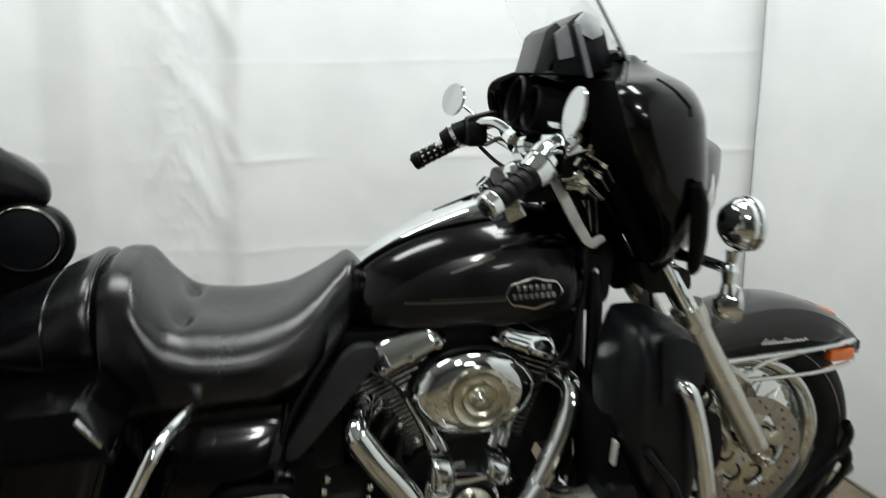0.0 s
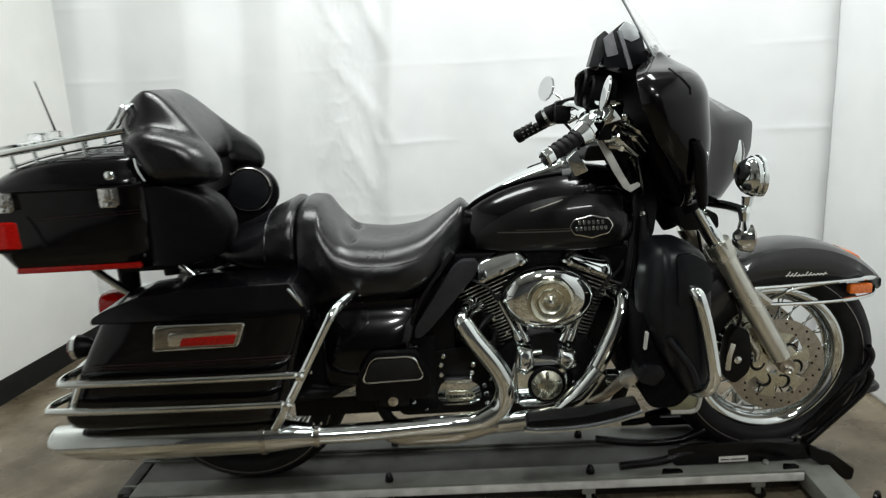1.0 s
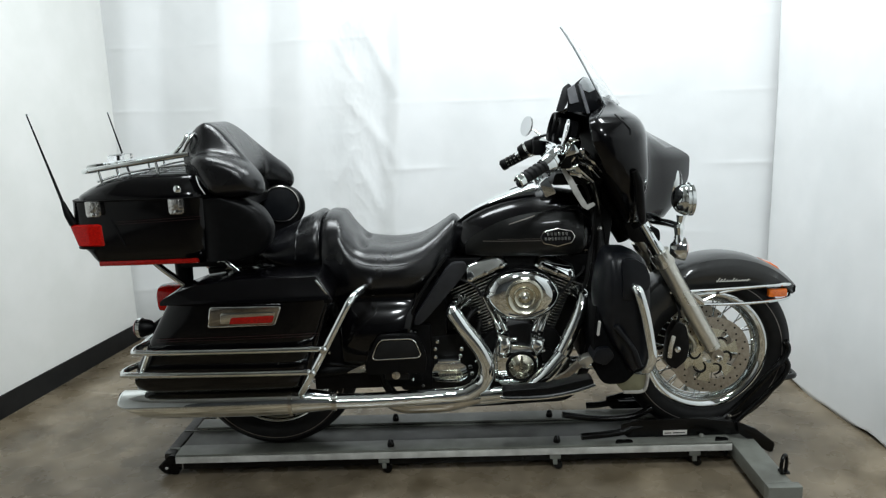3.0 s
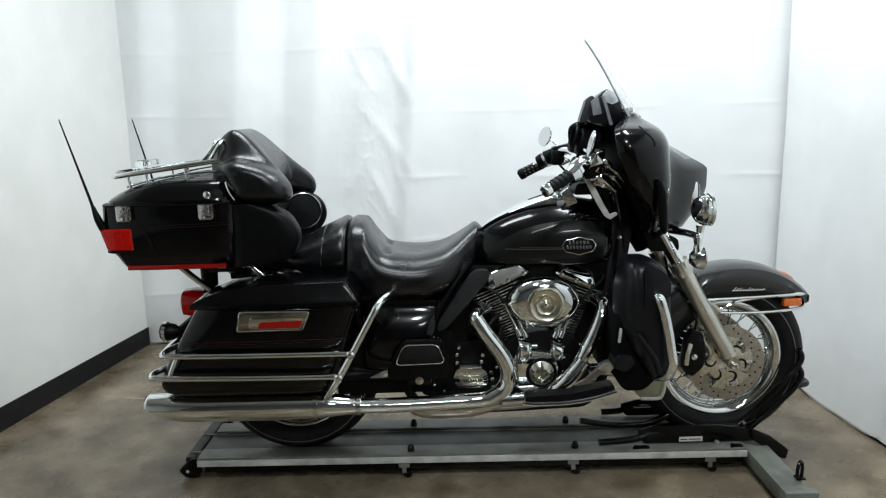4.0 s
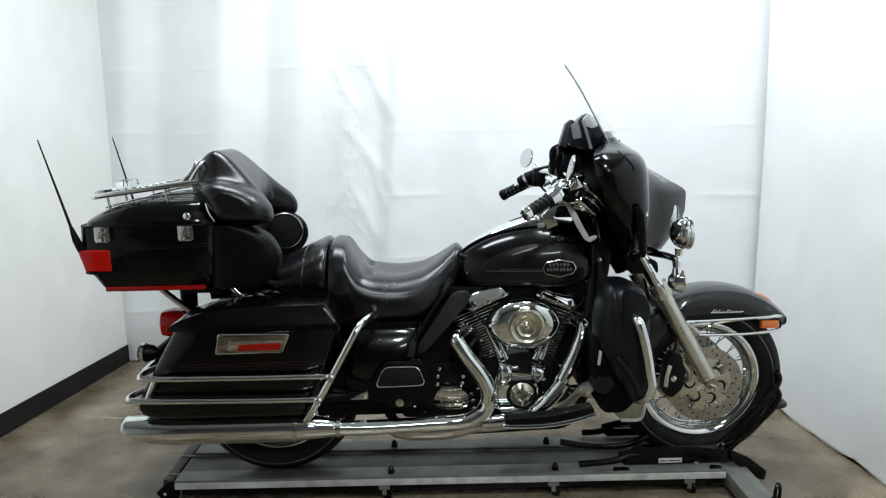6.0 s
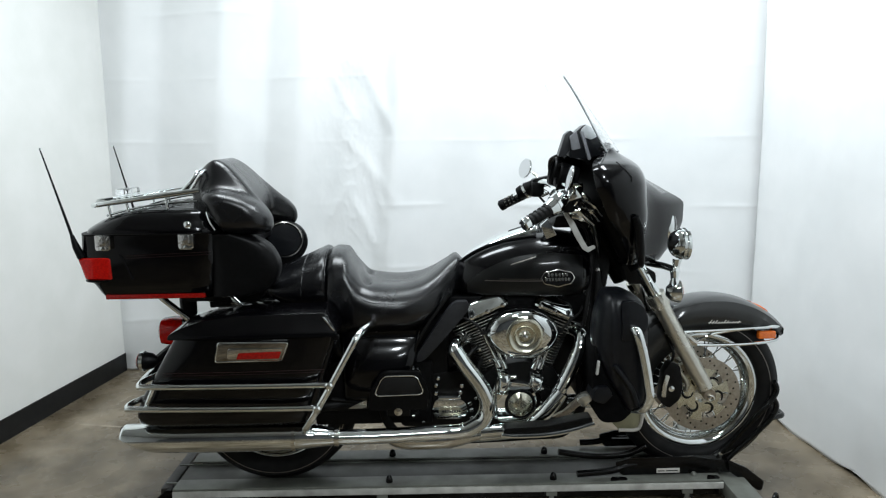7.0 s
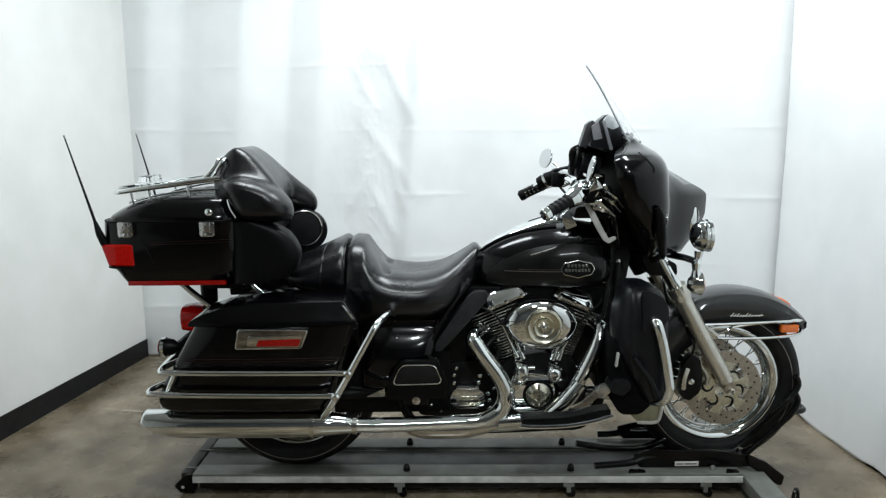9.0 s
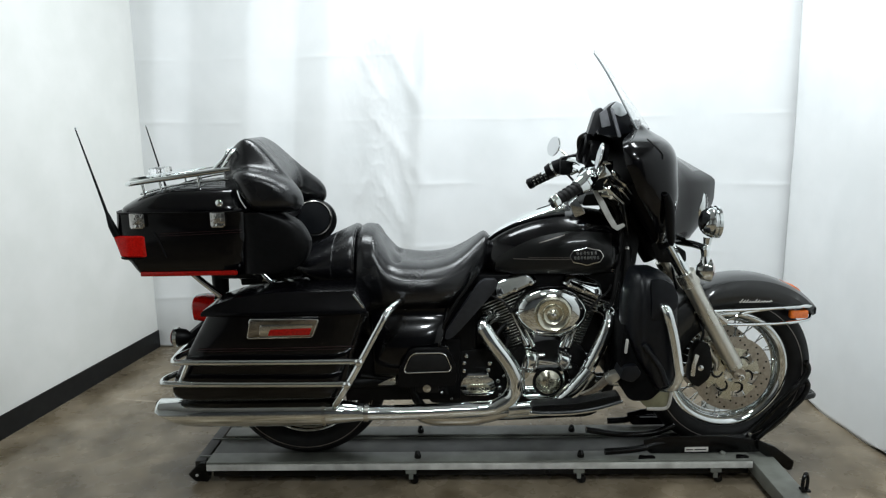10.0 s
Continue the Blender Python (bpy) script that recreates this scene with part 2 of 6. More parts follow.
def ring_z(z, x0, x1, hw, n=5.0, k=40, y=0.0):
    """A rounded plan at height z."""
    out = []
    for i in range(k):
        a = 2 * math.pi * i / k
        c, s = math.cos(a), math.sin(a)
        out.append(Vector(((x0 + x1) / 2 + (x1 - x0) / 2 * math.copysign(abs(c) ** (2 / n), c), y + hw * math.copysign(abs(s) ** (2 / n), s), z)))
    return out


def blend(table, x):
    """Reads a table of rows (x, a, b, ...) at x, smoothly between its rows."""
    if x <= table[0][0]:
        return table[0][1:]
    if x >= table[-1][0]:
        return table[-1][1:]
    i = max(k for k in range(len(table) - 1) if table[k][0] <= x)
    h = table[i + 1][0] - table[i][0]
    t = (x - table[i][0]) / h

    def slope(k, c):
        def rise(j):
            return (table[j + 1][c] - table[j][c]) / (table[j + 1][0] - table[j][0])
        if k == 0 or k == len(table) - 1:
            return rise(min(k, len(table) - 2))
        a, b = rise(k - 1), rise(k)
        if a * b <= 0:
            return 0.0
        return 2 * a * b / (a + b)
    out = []
    for c in range(1, len(table[0])):
        a, b, da, db = table[i][c], table[i + 1][c], slope(i, c) * h, slope(i + 1, c) * h
        out.append(a * (2 * t ** 3 - 3 * t * t + 1) + da * (t ** 3 - 2 * t * t + t) + b * (3 * t * t - 2 * t ** 3) + db * (t ** 3 - t * t))
    return tuple(out)


def mirrored(bm):
    out = bm.copy()
    for v in out.verts:
        v.co.y = -v.co.y
    bmesh.ops.reverse_faces(out, faces=out.faces)
    return out


def pair(name, bm, mat, parent, label=""):
    """A part of the right side and its twin on the left."""
    twin = mirrored(bm)
    return part(name, bm, mat, parent, label), part(name, twin, mat, parent, label)


FACE_RIGHT = pose(0, 0, 0, 90, 0, 0)  # local z to -y


def at_right(x, y, z):
    return Matrix.Translation((x, y, z)) @ FACE_RIGHT


# ---- the booth ----
def wall_box(name, a, b, z0, z1, depth, mat, label, category="wall"):
    """A wall whose inner face runs from a to b; depth lies to the right of that way."""
    a, b = Vector((*a, 0)), Vector((*b, 0))
    d = (b - a).normalized()
    n = Vector((d.y, -d.x, 0)) * depth
    bm = bmesh.new()
    lo = [bm.verts.new(p + Vector((0, 0, z0))) for p in (a, b, b + n, a + n)]
    hi = [bm.verts.new(p + Vector((0, 0, z1))) for p in (a, b, b + n, a + n)]
    bm.faces.new(lo)
    bm.faces.new(hi)
    for i in range(4):
        bm.faces.new((lo[i], lo[(i + 1) % 4], hi[(i + 1) % 4], hi[i]))
    return tagged(part(name, bm, mat, None), label, category, kind="structure")


tagged(part("floor", box(-7, 7, -8, 5, -0.12, 0.0, 0), FLOOR, None), "brown stained and sealed concrete floor", "floor", kind="structure")
tagged(part("ceiling", box(-7, 7, -8, 5, 3.0, 3.1, 0), CEILING, None), "plain dim ceiling over the booth", "ceiling", kind="structure")
LW = Vector((-1.788, 1.577)) - Vector((-1.983, 0.319))
LW.normalize()


def left_wall(s, off=0.0):
    """A point on the left wall, s metres past its foot, off metres into the room."""
    p = Vector((-1.983, 0.319)) + LW * s + Vector((LW.y, -LW.x)) * off
    return (p.x, p.y)


wall_box("wall_left", left_wall(4.5), left_wall(-8.5), 0, 3.0, 0.15, WALLPAINT, "white painted wall beside the motorcycle")
wall_box("baseboard", left_wall(1.9, 0.008), left_wall(-8.4, 0.008), 0.0, 0.105, 0.006, BASEBOARD, "black rubber baseboard along the white wall", "baseboard")
tagged(part("floor_mark", slab([(-1.72, 0.0), (-1.45, 0.0), (-1.45, 0.0006), (-1.70, 0.0006)], -0.009, 0.007, 0, 1, pose(0, 0.385, 0.0005, 0, 0, -11.7)), material("pale_floor_scuff", (0.5, 0.44, 0.35), 0.5, second=(0.24, 0.2, 0.155), scale=24), None), "thin pale scuff line on the concrete floor", "floor mark", kind="structure")
wall_box("wall_back", (-7, 3.2), (7, 3.2), 0, 3.0, -0.15, WALLPAINT, "plain wall behind the curtain")
# two unseen walls, added to give chrome and paint something dim to reflect
wall_box("wall_right", (4.5, 5), (4.5, -8), 0, 3.0, -0.15, DIMWALL, "unseen dim wall added beyond the curtain")
wall_box("wall_front", (-7, -6.5), (7, -6.5), 0, 3.0, 0.15, DIMWALL, "unseen dim wall added across the room for dark reflections")


def curtain(name, a, b, slopes, label, height=2.95, columns=620, rows=330, seed=0, ease=0.008, crumpled=(), crease=1.0, tucks=()):
    """A hanging cloth from a to b. slopes: how it turns along its way, rows of (place from 0 to 1, slope); crumpled: rows of (place, width, strength);
    tucks: short folds, rows of (place, height, place, height, width in metres, depth)."""
    a, b = Vector((*a, 0)), Vector((*b, 0))
    d = b - a
    length = d.length
    d.normalize()
    n = Vector((d.y, -d.x, 0))
    creases = (0.30, 0.645, 0.985, 1.33, 1.675, 2.02, 2.365)
    grid = np.linspace(-0.1, 1.1, 2401)
    turn = np.interp(grid, [q[0] for q in slopes], [q[1] for q in slopes])
    turn = np.convolve(np.pad(turn, 12, mode="edge"), np.ones(25) / 25, "valid")
    drape = -np.cumsum(turn) * (grid[1] - grid[0]) * length
    drape -= np.interp(grid, (0, 1), (np.interp(0, grid, drape), np.interp(1, grid, drape)))
    verts, faces = [], []
    for i in range(columns + 1):
        u = i / columns
        x = u * length
        rough = sum(q * math.exp(-((u - c) / w) ** 2) for c, w, q in crumpled)
        lines = [(c + 0.01 * noise.noise((u * 9, c, seed)), 0.0026 * crease * max(0.0, 0.35 + 1.3 * noise.noise((u * 11, c * 3, seed + 4)))) for c in creases]
        near = [t for t in tucks if min(t[0], t[2]) - 0.06 < u < max(t[0], t[2]) + 0.06]
        for j in range(rows + 1):
            z = 0.006 + (height - 0.006) * j / rows
            w = u - 0.02 * (z - 1.5) + 0.004 * math.sin(z * 1.7 + seed)
            off = float(np.interp(w, grid, drape)) * (0.75 + 0.25 * min(1.0, z / 1.2))
            off += ease * noise.noise((w * 7, z * 0.7, seed))
            for c, q in lines:
                if abs(z - c) < 0.05:
                    off += q * math.exp(-abs(z - c) / 0.011)
            off += 0.003 * noise.noise((x * 5, z * 3.5, seed + 2)) + 0.0012 * noise.noise((x * 12, z * 9, seed + 3))
            if rough > 0.03:
                sway = x + 0.03 * noise.noise((z * 2.3, seed, 3))
                ridge = 1 - 2.2 * abs(noise.noise((sway * 15, z * 11, seed + 6)))
                small = 1 - 2.2 * abs(noise.noise((sway * 34 + z * 6, z * 27, seed + 7)))
                off += rough * (0.0014 * max(0.0, ridge) ** 2 + 0.0008 * max(0.0, small) ** 2 + 0.003 * noise.noise((sway * 9, z * 6, seed + 8)))
            for u0, z0, u1, z1, width, depth in near:
                ex, ez = (u1 - u0) * length, z1 - z0
                px, pz = (u - u0) * length, z - z0
                span = math.hypot(ex, ez)
                along = (px * ex + pz * ez) / span ** 2
                if -0.15 < along < 1.15:
                    off_line = (px * ez - pz * ex) / span
                    taper = max(0.0, min(1.0, (along + 0.15) / 0.4, (1.15 - along) / 0.4))
                    off += depth * taper * math.exp(-(off_line / width) ** 2)
            p = a + d * x + n * off
            verts.append((p.x, p.y, z + (0.018 * noise.noise((u * 22, seed, 1)) if j == 0 else 0)))
    for i in range(columns):
        for j in range(rows):
            k = i * (rows + 1) + j
            faces.append((k, k + rows + 1, k + rows + 2, k + 1))
    me = bpy.data.meshes.new(name)
    me.from_pydata(verts, [], faces)
    me.polygons.foreach_set("use_smooth", [True] * len(faces))
    me.materials.append(CURTAIN)
    ob = new(name, me)
    sol = ob.modifiers.new("thickness", "SOLIDIFY")
    sol.thickness = 0.002
    return tagged(ob, label, "curtain", kind="structure")


curtain("curtain_back", (-1.833, 1.590), (1.70, 0.8966),
        [(-0.1, 0.0), (0.0, -0.1), (0.03, -0.25), (0.045, -0.15), (0.058, 0.42), (0.088, 0.45), (0.105, -0.12), (0.13, -0.22), (0.2, -0.16), (0.214, 0.4), (0.235, 0.6), (0.262, 0.45), (0.278, -0.3), (0.32, -0.22), (0.335, 0.22), (0.372, 0.12), (0.39, -0.12),
         (0.42, 0.06), (0.445, 0.1), (0.467, -0.72), (0.475, -0.6), (0.488, 0.42), (0.515, 0.4), (0.55, -0.12), (0.6, -0.1), (0.72, 0.03), (0.86, 0.05), (0.93, -0.1), (0.97, -0.14), (1.0, 0.0), (1.1, 0.0)],
        "white cloth curtain with soft folds behind the motorcycle", crumpled=[(0.402, 0.024, 1.15), (0.44, 0.02, 0.7), (0.36, 0.02, 0.4), (0.774, 0.1548, 0.16)],
        tucks=[(0.425, 2.1, 0.432, 1.66, 0.04, 0.011), (0.432, 1.7, 0.466, 1.4, 0.038, 0.012), (0.395, 1.36, 0.478, 0.98, 0.036, 0.006), (0.40, 1.05, 0.442, 0.72, 0.03, 0.006), (0.36, 0.86, 0.40, 1.1, 0.03, 0.005), (0.43, 1.2, 0.455, 0.9, 0.026, 0.005), (0.375, 1.7, 0.41, 1.45, 0.024, 0.004)], crease=1.5)
curtain("curtain_right", (1.632, 0.874), (1.72, -3.4), [(-0.1, 0.0), (0.004, 0.25), (0.012, -0.2), (0.03, 0.06), (0.1, -0.05), (0.2, 0.12), (0.32, -0.1), (0.5, -0.08), (0.7, 0.1), (1.1, 0.0)],
        "white cloth curtain hanging beside the front wheel", columns=300, rows=240, seed=5, crumpled=[(0.08, 0.06, 0.12)], crease=0.35)


# ---- the low rolling stand ----
def make_stand():
    stand = thing("motorcycle_stand", 0.05, -0.03, 0.0, "low grey steel rolling stand with two long rails under the motorcycle", "motorcycle stand")
    for name, y0, y1 in (("near_rail", -0.182, -0.104), ("far_rail", 0.045, 0.125)):
        lip = y0 if y0 < -0.1 else y1
        bm = box(-0.95, 1.06, y0, y1, 0.088, 0.096, 0.002)
        part("rail", bm, STEEL, stand)
        inner = y1 if y0 < -0.1 else y0
        # the lip takes a paler steel than the rail's top
        part("rail_lip", box(-0.95, 1.06, lip - 0.0035, lip + 0.0035, 0.064, 0.0875, 0.001), PALESTEEL, stand, "pale rail edge")
        # black strip behind the lip paints the deep shade under the rail
        part("rail_shade_strip", box(-0.93, 1.05, lip + (0.012 if lip < 0 else -0.026), lip + (0.026 if lip < 0 else -0.012), 0.034, 0.0875, 0.002), BLACKSTEEL, stand, "black strip standing in for the shade under the rail")
        part("rail_web", box(-1.0, 1.06, inner - 0.004, inner + 0.004, 0.036, 0.0855, 0.001), STEEL, stand)
        for x in (-0.165, 0.44):
            yb = -0.15 if y0 < -0.1 else 0.07
            part("bolt", lathe([(0.0, 0.0), (0.013, 0.0), (0.013, 0.008), (0.009, 0.022), (0.004, 0.026), (0.0, 0.026)], Matrix.Translation((x, yb, 0.096)), 12), BLACKSTEEL, stand, "black bolt head")
    for x0, x1 in ((0.645, 0.712), (1.0, 1.052)):
        part("rail_tab", slab(corner_outline([(x0, -0.176), (x1, -0.172), (x1 - 0.006, -0.154), (x0 + 0.012, -0.15)], 0.006), 0.0, 0.006, 0.002, 2, Matrix(((1, 0, 0, 0), (0, 0, 1, 0), (0, 1, 0, 0.0955), (0, 0, 0, 1)))), BLACKSTEEL, stand, "small black steel tab on the rail")
    part("bolt", lathe([(0.0, 0.0), (0.011, 0.0), (0.011, 0.006), (0.007, 0.012), (0.0, 0.013)], Matrix.Translation((0.965, -0.14, 0.0955)), 10), STEEL, stand, "bare steel bolt head")
    part("channel_plate", box(-0.96, 1.06, -0.1, 0.04, 0.070, 0.0815, 0.001), DARKSTEEL, stand, "dirty dark steel tyre channel")
    for x in (-0.19, 0.43, 0.93):
        part("caster_bracket", box(x - 0.02, x + 0.02, -0.182, -0.172, 0.044, 0.063, 0.003), STEEL, stand, "grey steel caster bracket")
        part("caster_stem", box(x - 0.008, x + 0.008, -0.18, -0.168, 0.022, 0.046, 0.002), STEEL, stand)
        part("caster", lathe([(0.0, -0.008), (0.014, -0.008), (0.016, 0.0), (0.014, 0.008), (0.0, 0.008)], at_right(x + 0.012, -0.168, 0.017), 16), BLACKSTEEL, stand, "small black caster wheel")
    part("end_bar", box(-1.012, -0.968, -0.14, 0.27, 0.04, 0.082, 0.012), GRIMY, stand, "grimy dark steel end bar")
    part("end_foot", slab(corner_outline([(-1.01, 0.006), (-0.957, 0.004), (-0.952, 0.05), (-0.962, 0.076), (-0.985, 0.08), (-1.034, 0.034)], 0.008), -0.152, -0.122, 0.005), BLACKSTEEL, stand, "black steel pivot foot")
    part("foot_bolt", lathe([(0.0, 0.004), (0.005, 0.003), (0.006, 0.0), (0.0, -0.001)], at_right(-1.0, -0.153, 0.03), 10), PALESTEEL, stand, "bare steel bolt")
    part("end_foot", box(-1.03, -0.96, 0.265, 0.30, 0.0, 0.07, 0.012), BLACKSTEEL, stand, "black rubber foot")
    part("cross_foot", box(1.065, 1.155, -0.45, 0.36, 0.03, 0.084, 0.006), STEEL, stand, "grey steel cross tube")
    part("foot_plate", box(1.062, 1.17, -0.485, -0.45, 0.0, 0.088, 0.004), STEEL, stand)
    part("foot_plate", box(1.062, 1.17, 0.36, 0.39, 0.0, 0.088, 0.004), STEEL, stand)
    ring = [(1.152 + 0.014 * math.cos(a), -0.385 + 0.012 * math.cos(a), 0.112 + 0.034 * math.sin(a)) for a in [2 * math.pi * k / 12 for k in range(12)]]
    part("ring", tube(ring, 0.006, 8, 3, True), BLACKSTEEL, stand, "black steel lifting ring")
    part("ring_bracket", box(1.138, 1.168, -0.40, -0.37, 0.0845, 0.092, 0.003), BLACKSTEEL, stand)
    pivot = Vector((1.06, -0.18, 0.0))
    stand.matrix_basis = Matrix.Translation(pivot) @ pose(0, 0, 0, 0, 0, -1.2) @ Matrix.Translation(BASES[stand.name] - pivot)
    return stand


make_stand()


def make_chock():
    chock = thing("wheel_chock", 0.95, 0.0, 0.1, "black steel wheel chock holding the front tyre upright", "wheel chock")
    for s in (-1, 1):
        y = s * 0.085
        part("side_rail", tube([(0.53 if s < 0 else 0.6, y * 1.6, 0.112), (0.66, y * 1.5, 0.118), (0.74, y * 1.4, 0.135), (0.9, y * 1.15, 0.14), (1.06, y * 1.15, 0.14)], 0.013, 10), BLACKSTEEL, chock)
        part("side_plate", slab(corner_outline([(0.70, 0.0985), (1.11, 0.0985), (1.115, 0.125), (1.085, 0.146), (0.98, 0.163), (0.74, 0.166), (0.675, 0.15), (0.68, 0.12)], 0.008), s * 0.125 - 0.004, s * 0.125 + 0.004, 0.003), BLACKSTEEL, chock, "black steel side plate")
        part("plate_web", box(0.72, 1.10, min(s * 0.085, s * 0.123), max(s * 0.085, s * 0.123), 0.14, 0.147, 0.002), BLACKSTEEL, chock)
        part("hoop", tube([(1.03, y * 1.05, 0.13), (1.09, y, 0.165), (1.235, y, 0.322), (1.262, y, 0.35), (1.284, y * 0.97, 0.385), (1.287, y * 0.95, 0.408), (1.276, y * 0.94, 0.43)], 0.0115, 10), BLACKSTEEL, chock)
        part("brace", tube([(1.10, y * 1.08, 0.125), (1.225, y * 1.05, 0.243), (1.27, y * 1.03, 0.29), (1.29, y * 1.0, 0.335), (1.275, y * 0.99, 0.37)], 0.0105, 10), BLACKSTEEL, chock)
        part("pivot_bolt", lathe([(0, 0), (0.008, 0), (0.007, 0.006), (0, 0.007)], at_right(1.08, -0.096, 0.155) if s < 0 else at_right(1.08, 0.09, 0.155), 10), WORN, chock)
    part("cross_bar", tube([(1.275, -0.084, 0.29), (1.33, -0.05, 0.285), (1.34, 0, 0.283), (1.33, 0.05, 0.285), (1.275, 0.084, 0.29)], 0.0105, 10), BLACKSTEEL, chock)
    part("lever", tube([(0.47, -0.08, 0.175), (0.6, -0.08, 0.155), (0.72, -0.085, 0.16), (0.8, -0.085, 0.19)], 0.012, 10), BLACKSTEEL, chock)
    part("front_leg", slab(corner_outline([(1.09, 0.15), (1.16, 0.122), (1.232, 0.065), (1.226, 0.03), (1.209, 0.03), (1.10, 0.105)], 0.008), -0.142, -0.128, 0.004), BLACKSTEEL, chock)
    tag = part("warning_label", box(0.828, 0.915, -0.1312, -0.1292, 0.104, 0.122, 0.0004), PALE, chock, "pale sticker with unreadable print")
    for k, (x0, x1) in enumerate(((0.833, 0.858), (0.864, 0.907))):
        part("print_bar", box(x0, x1, -0.1322, -0.1313, 0.111, 0.1145, 0), STRIPE if k == 0 else PLASTIC, tag)
    return chock


make_chock()

# ---- the motorcycle ----
FX, RX, AZ = 1.006, -0.579, 0.389
GX = 1.05
bike = thing("motorcycle", 0.24, 0.0, 0.07, "black touring motorcycle with chrome trim, luggage and fairing on a stand", "motorcycle")


def make_wheel(name, x, half, rim_r, spokes, TR):
    wheel = part(name, lathe([(0.018, -0.09), (0.034, -0.085), (0.036, -0.05), (0.026, -0.03), (0.026, 0.03), (0.036, 0.05), (0.034, 0.085), (0.018, 0.09)], at_right(x, 0, AZ), 24), CHROME, bike, "laced wire wheel with a chrome rim")
    h = half
    profile = [(rim_r + 0.012, -h * 0.62), (rim_r + 0.02, -h * 0.84), (rim_r + 0.035, -h * 0.95), (rim_r + 0.065, -h), (TR - 0.03, -h * 0.9), (TR - 0.012, -h * 0.66), (TR - 0.002, -h * 0.3), (TR, 0)]
    profile = profile + [(r, -q) for r, q in profile[-2::-1]]
    part("tyre", lathe(profile, at_right(x, 0, AZ), 72, True), RUBBER, wheel, "black road tyre with a thin pale line")
    for s in (-1, 1):
        part("tyre_line", lathe([(rim_r + 0.056, s * (h * 0.96)), (rim_r + 0.056, s * (h * 0.98 + 0.002)), (rim_r + 0.0585, s * (h * 0.98 + 0.002)), (rim_r + 0.0585, s * (h * 0.96))], at_right(x, 0, AZ), 72, True), SILVERLINE, wheel)
    r = rim_r
    rim = [(r + 0.016, -h * 0.64), (r + 0.016, -h * 0.56), (r - 0.002, -h * 0.46), (r - 0.012, -h * 0.3), (r - 0.02, -h * 0.2), (r - 0.02, h * 0.2), (r - 0.012, h * 0.3), (r - 0.004, h * 0.46), (r + 0.016, h * 0.56), (r + 0.016, h * 0.64),
           (r + 0.006, h * 0.69), (r - 0.004, h * 0.64), (r - 0.017, h * 0.48), (r - 0.026, h * 0.28), (r - 0.029, 0), (r - 0.026, -h * 0.28), (r - 0.017, -h * 0.48), (r - 0.004, -h * 0.64), (r + 0.006, -h * 0.69)]
    part("rim", lathe(rim, at_right(x, 0, AZ), 72, True), CHROME, wheel, "chrome rim")
    spoke = None
    for k in range(spokes):
        s = -1 if k % 2 else 1
        a = 2 * math.pi * k / spokes
        b = a + (0.62 if (k // 2) % 2 else -0.62)
        p = Vector((x + 0.034 * math.cos(b), s * 0.055, AZ + 0.034 * math.sin(b)))
        q = Vector((x + (r - 0.024) * math.cos(a), s * 0.012, AZ + (r - 0.024) * math.sin(a)))
        if spoke is None:
            size = (q - p).length
            spoke = to_mesh("spoke", tube([(0, 0, 0), (0, 0, size)], 0.0024, 6), CHROME)
        piece("spoke", spoke, Matrix.Translation(p) @ (q - p).to_track_quat("Z", "Y").to_matrix().to_4x4() @ Matrix.Diagonal((1, 1, (q - p).length / size, 1)), wheel)
    return wheel


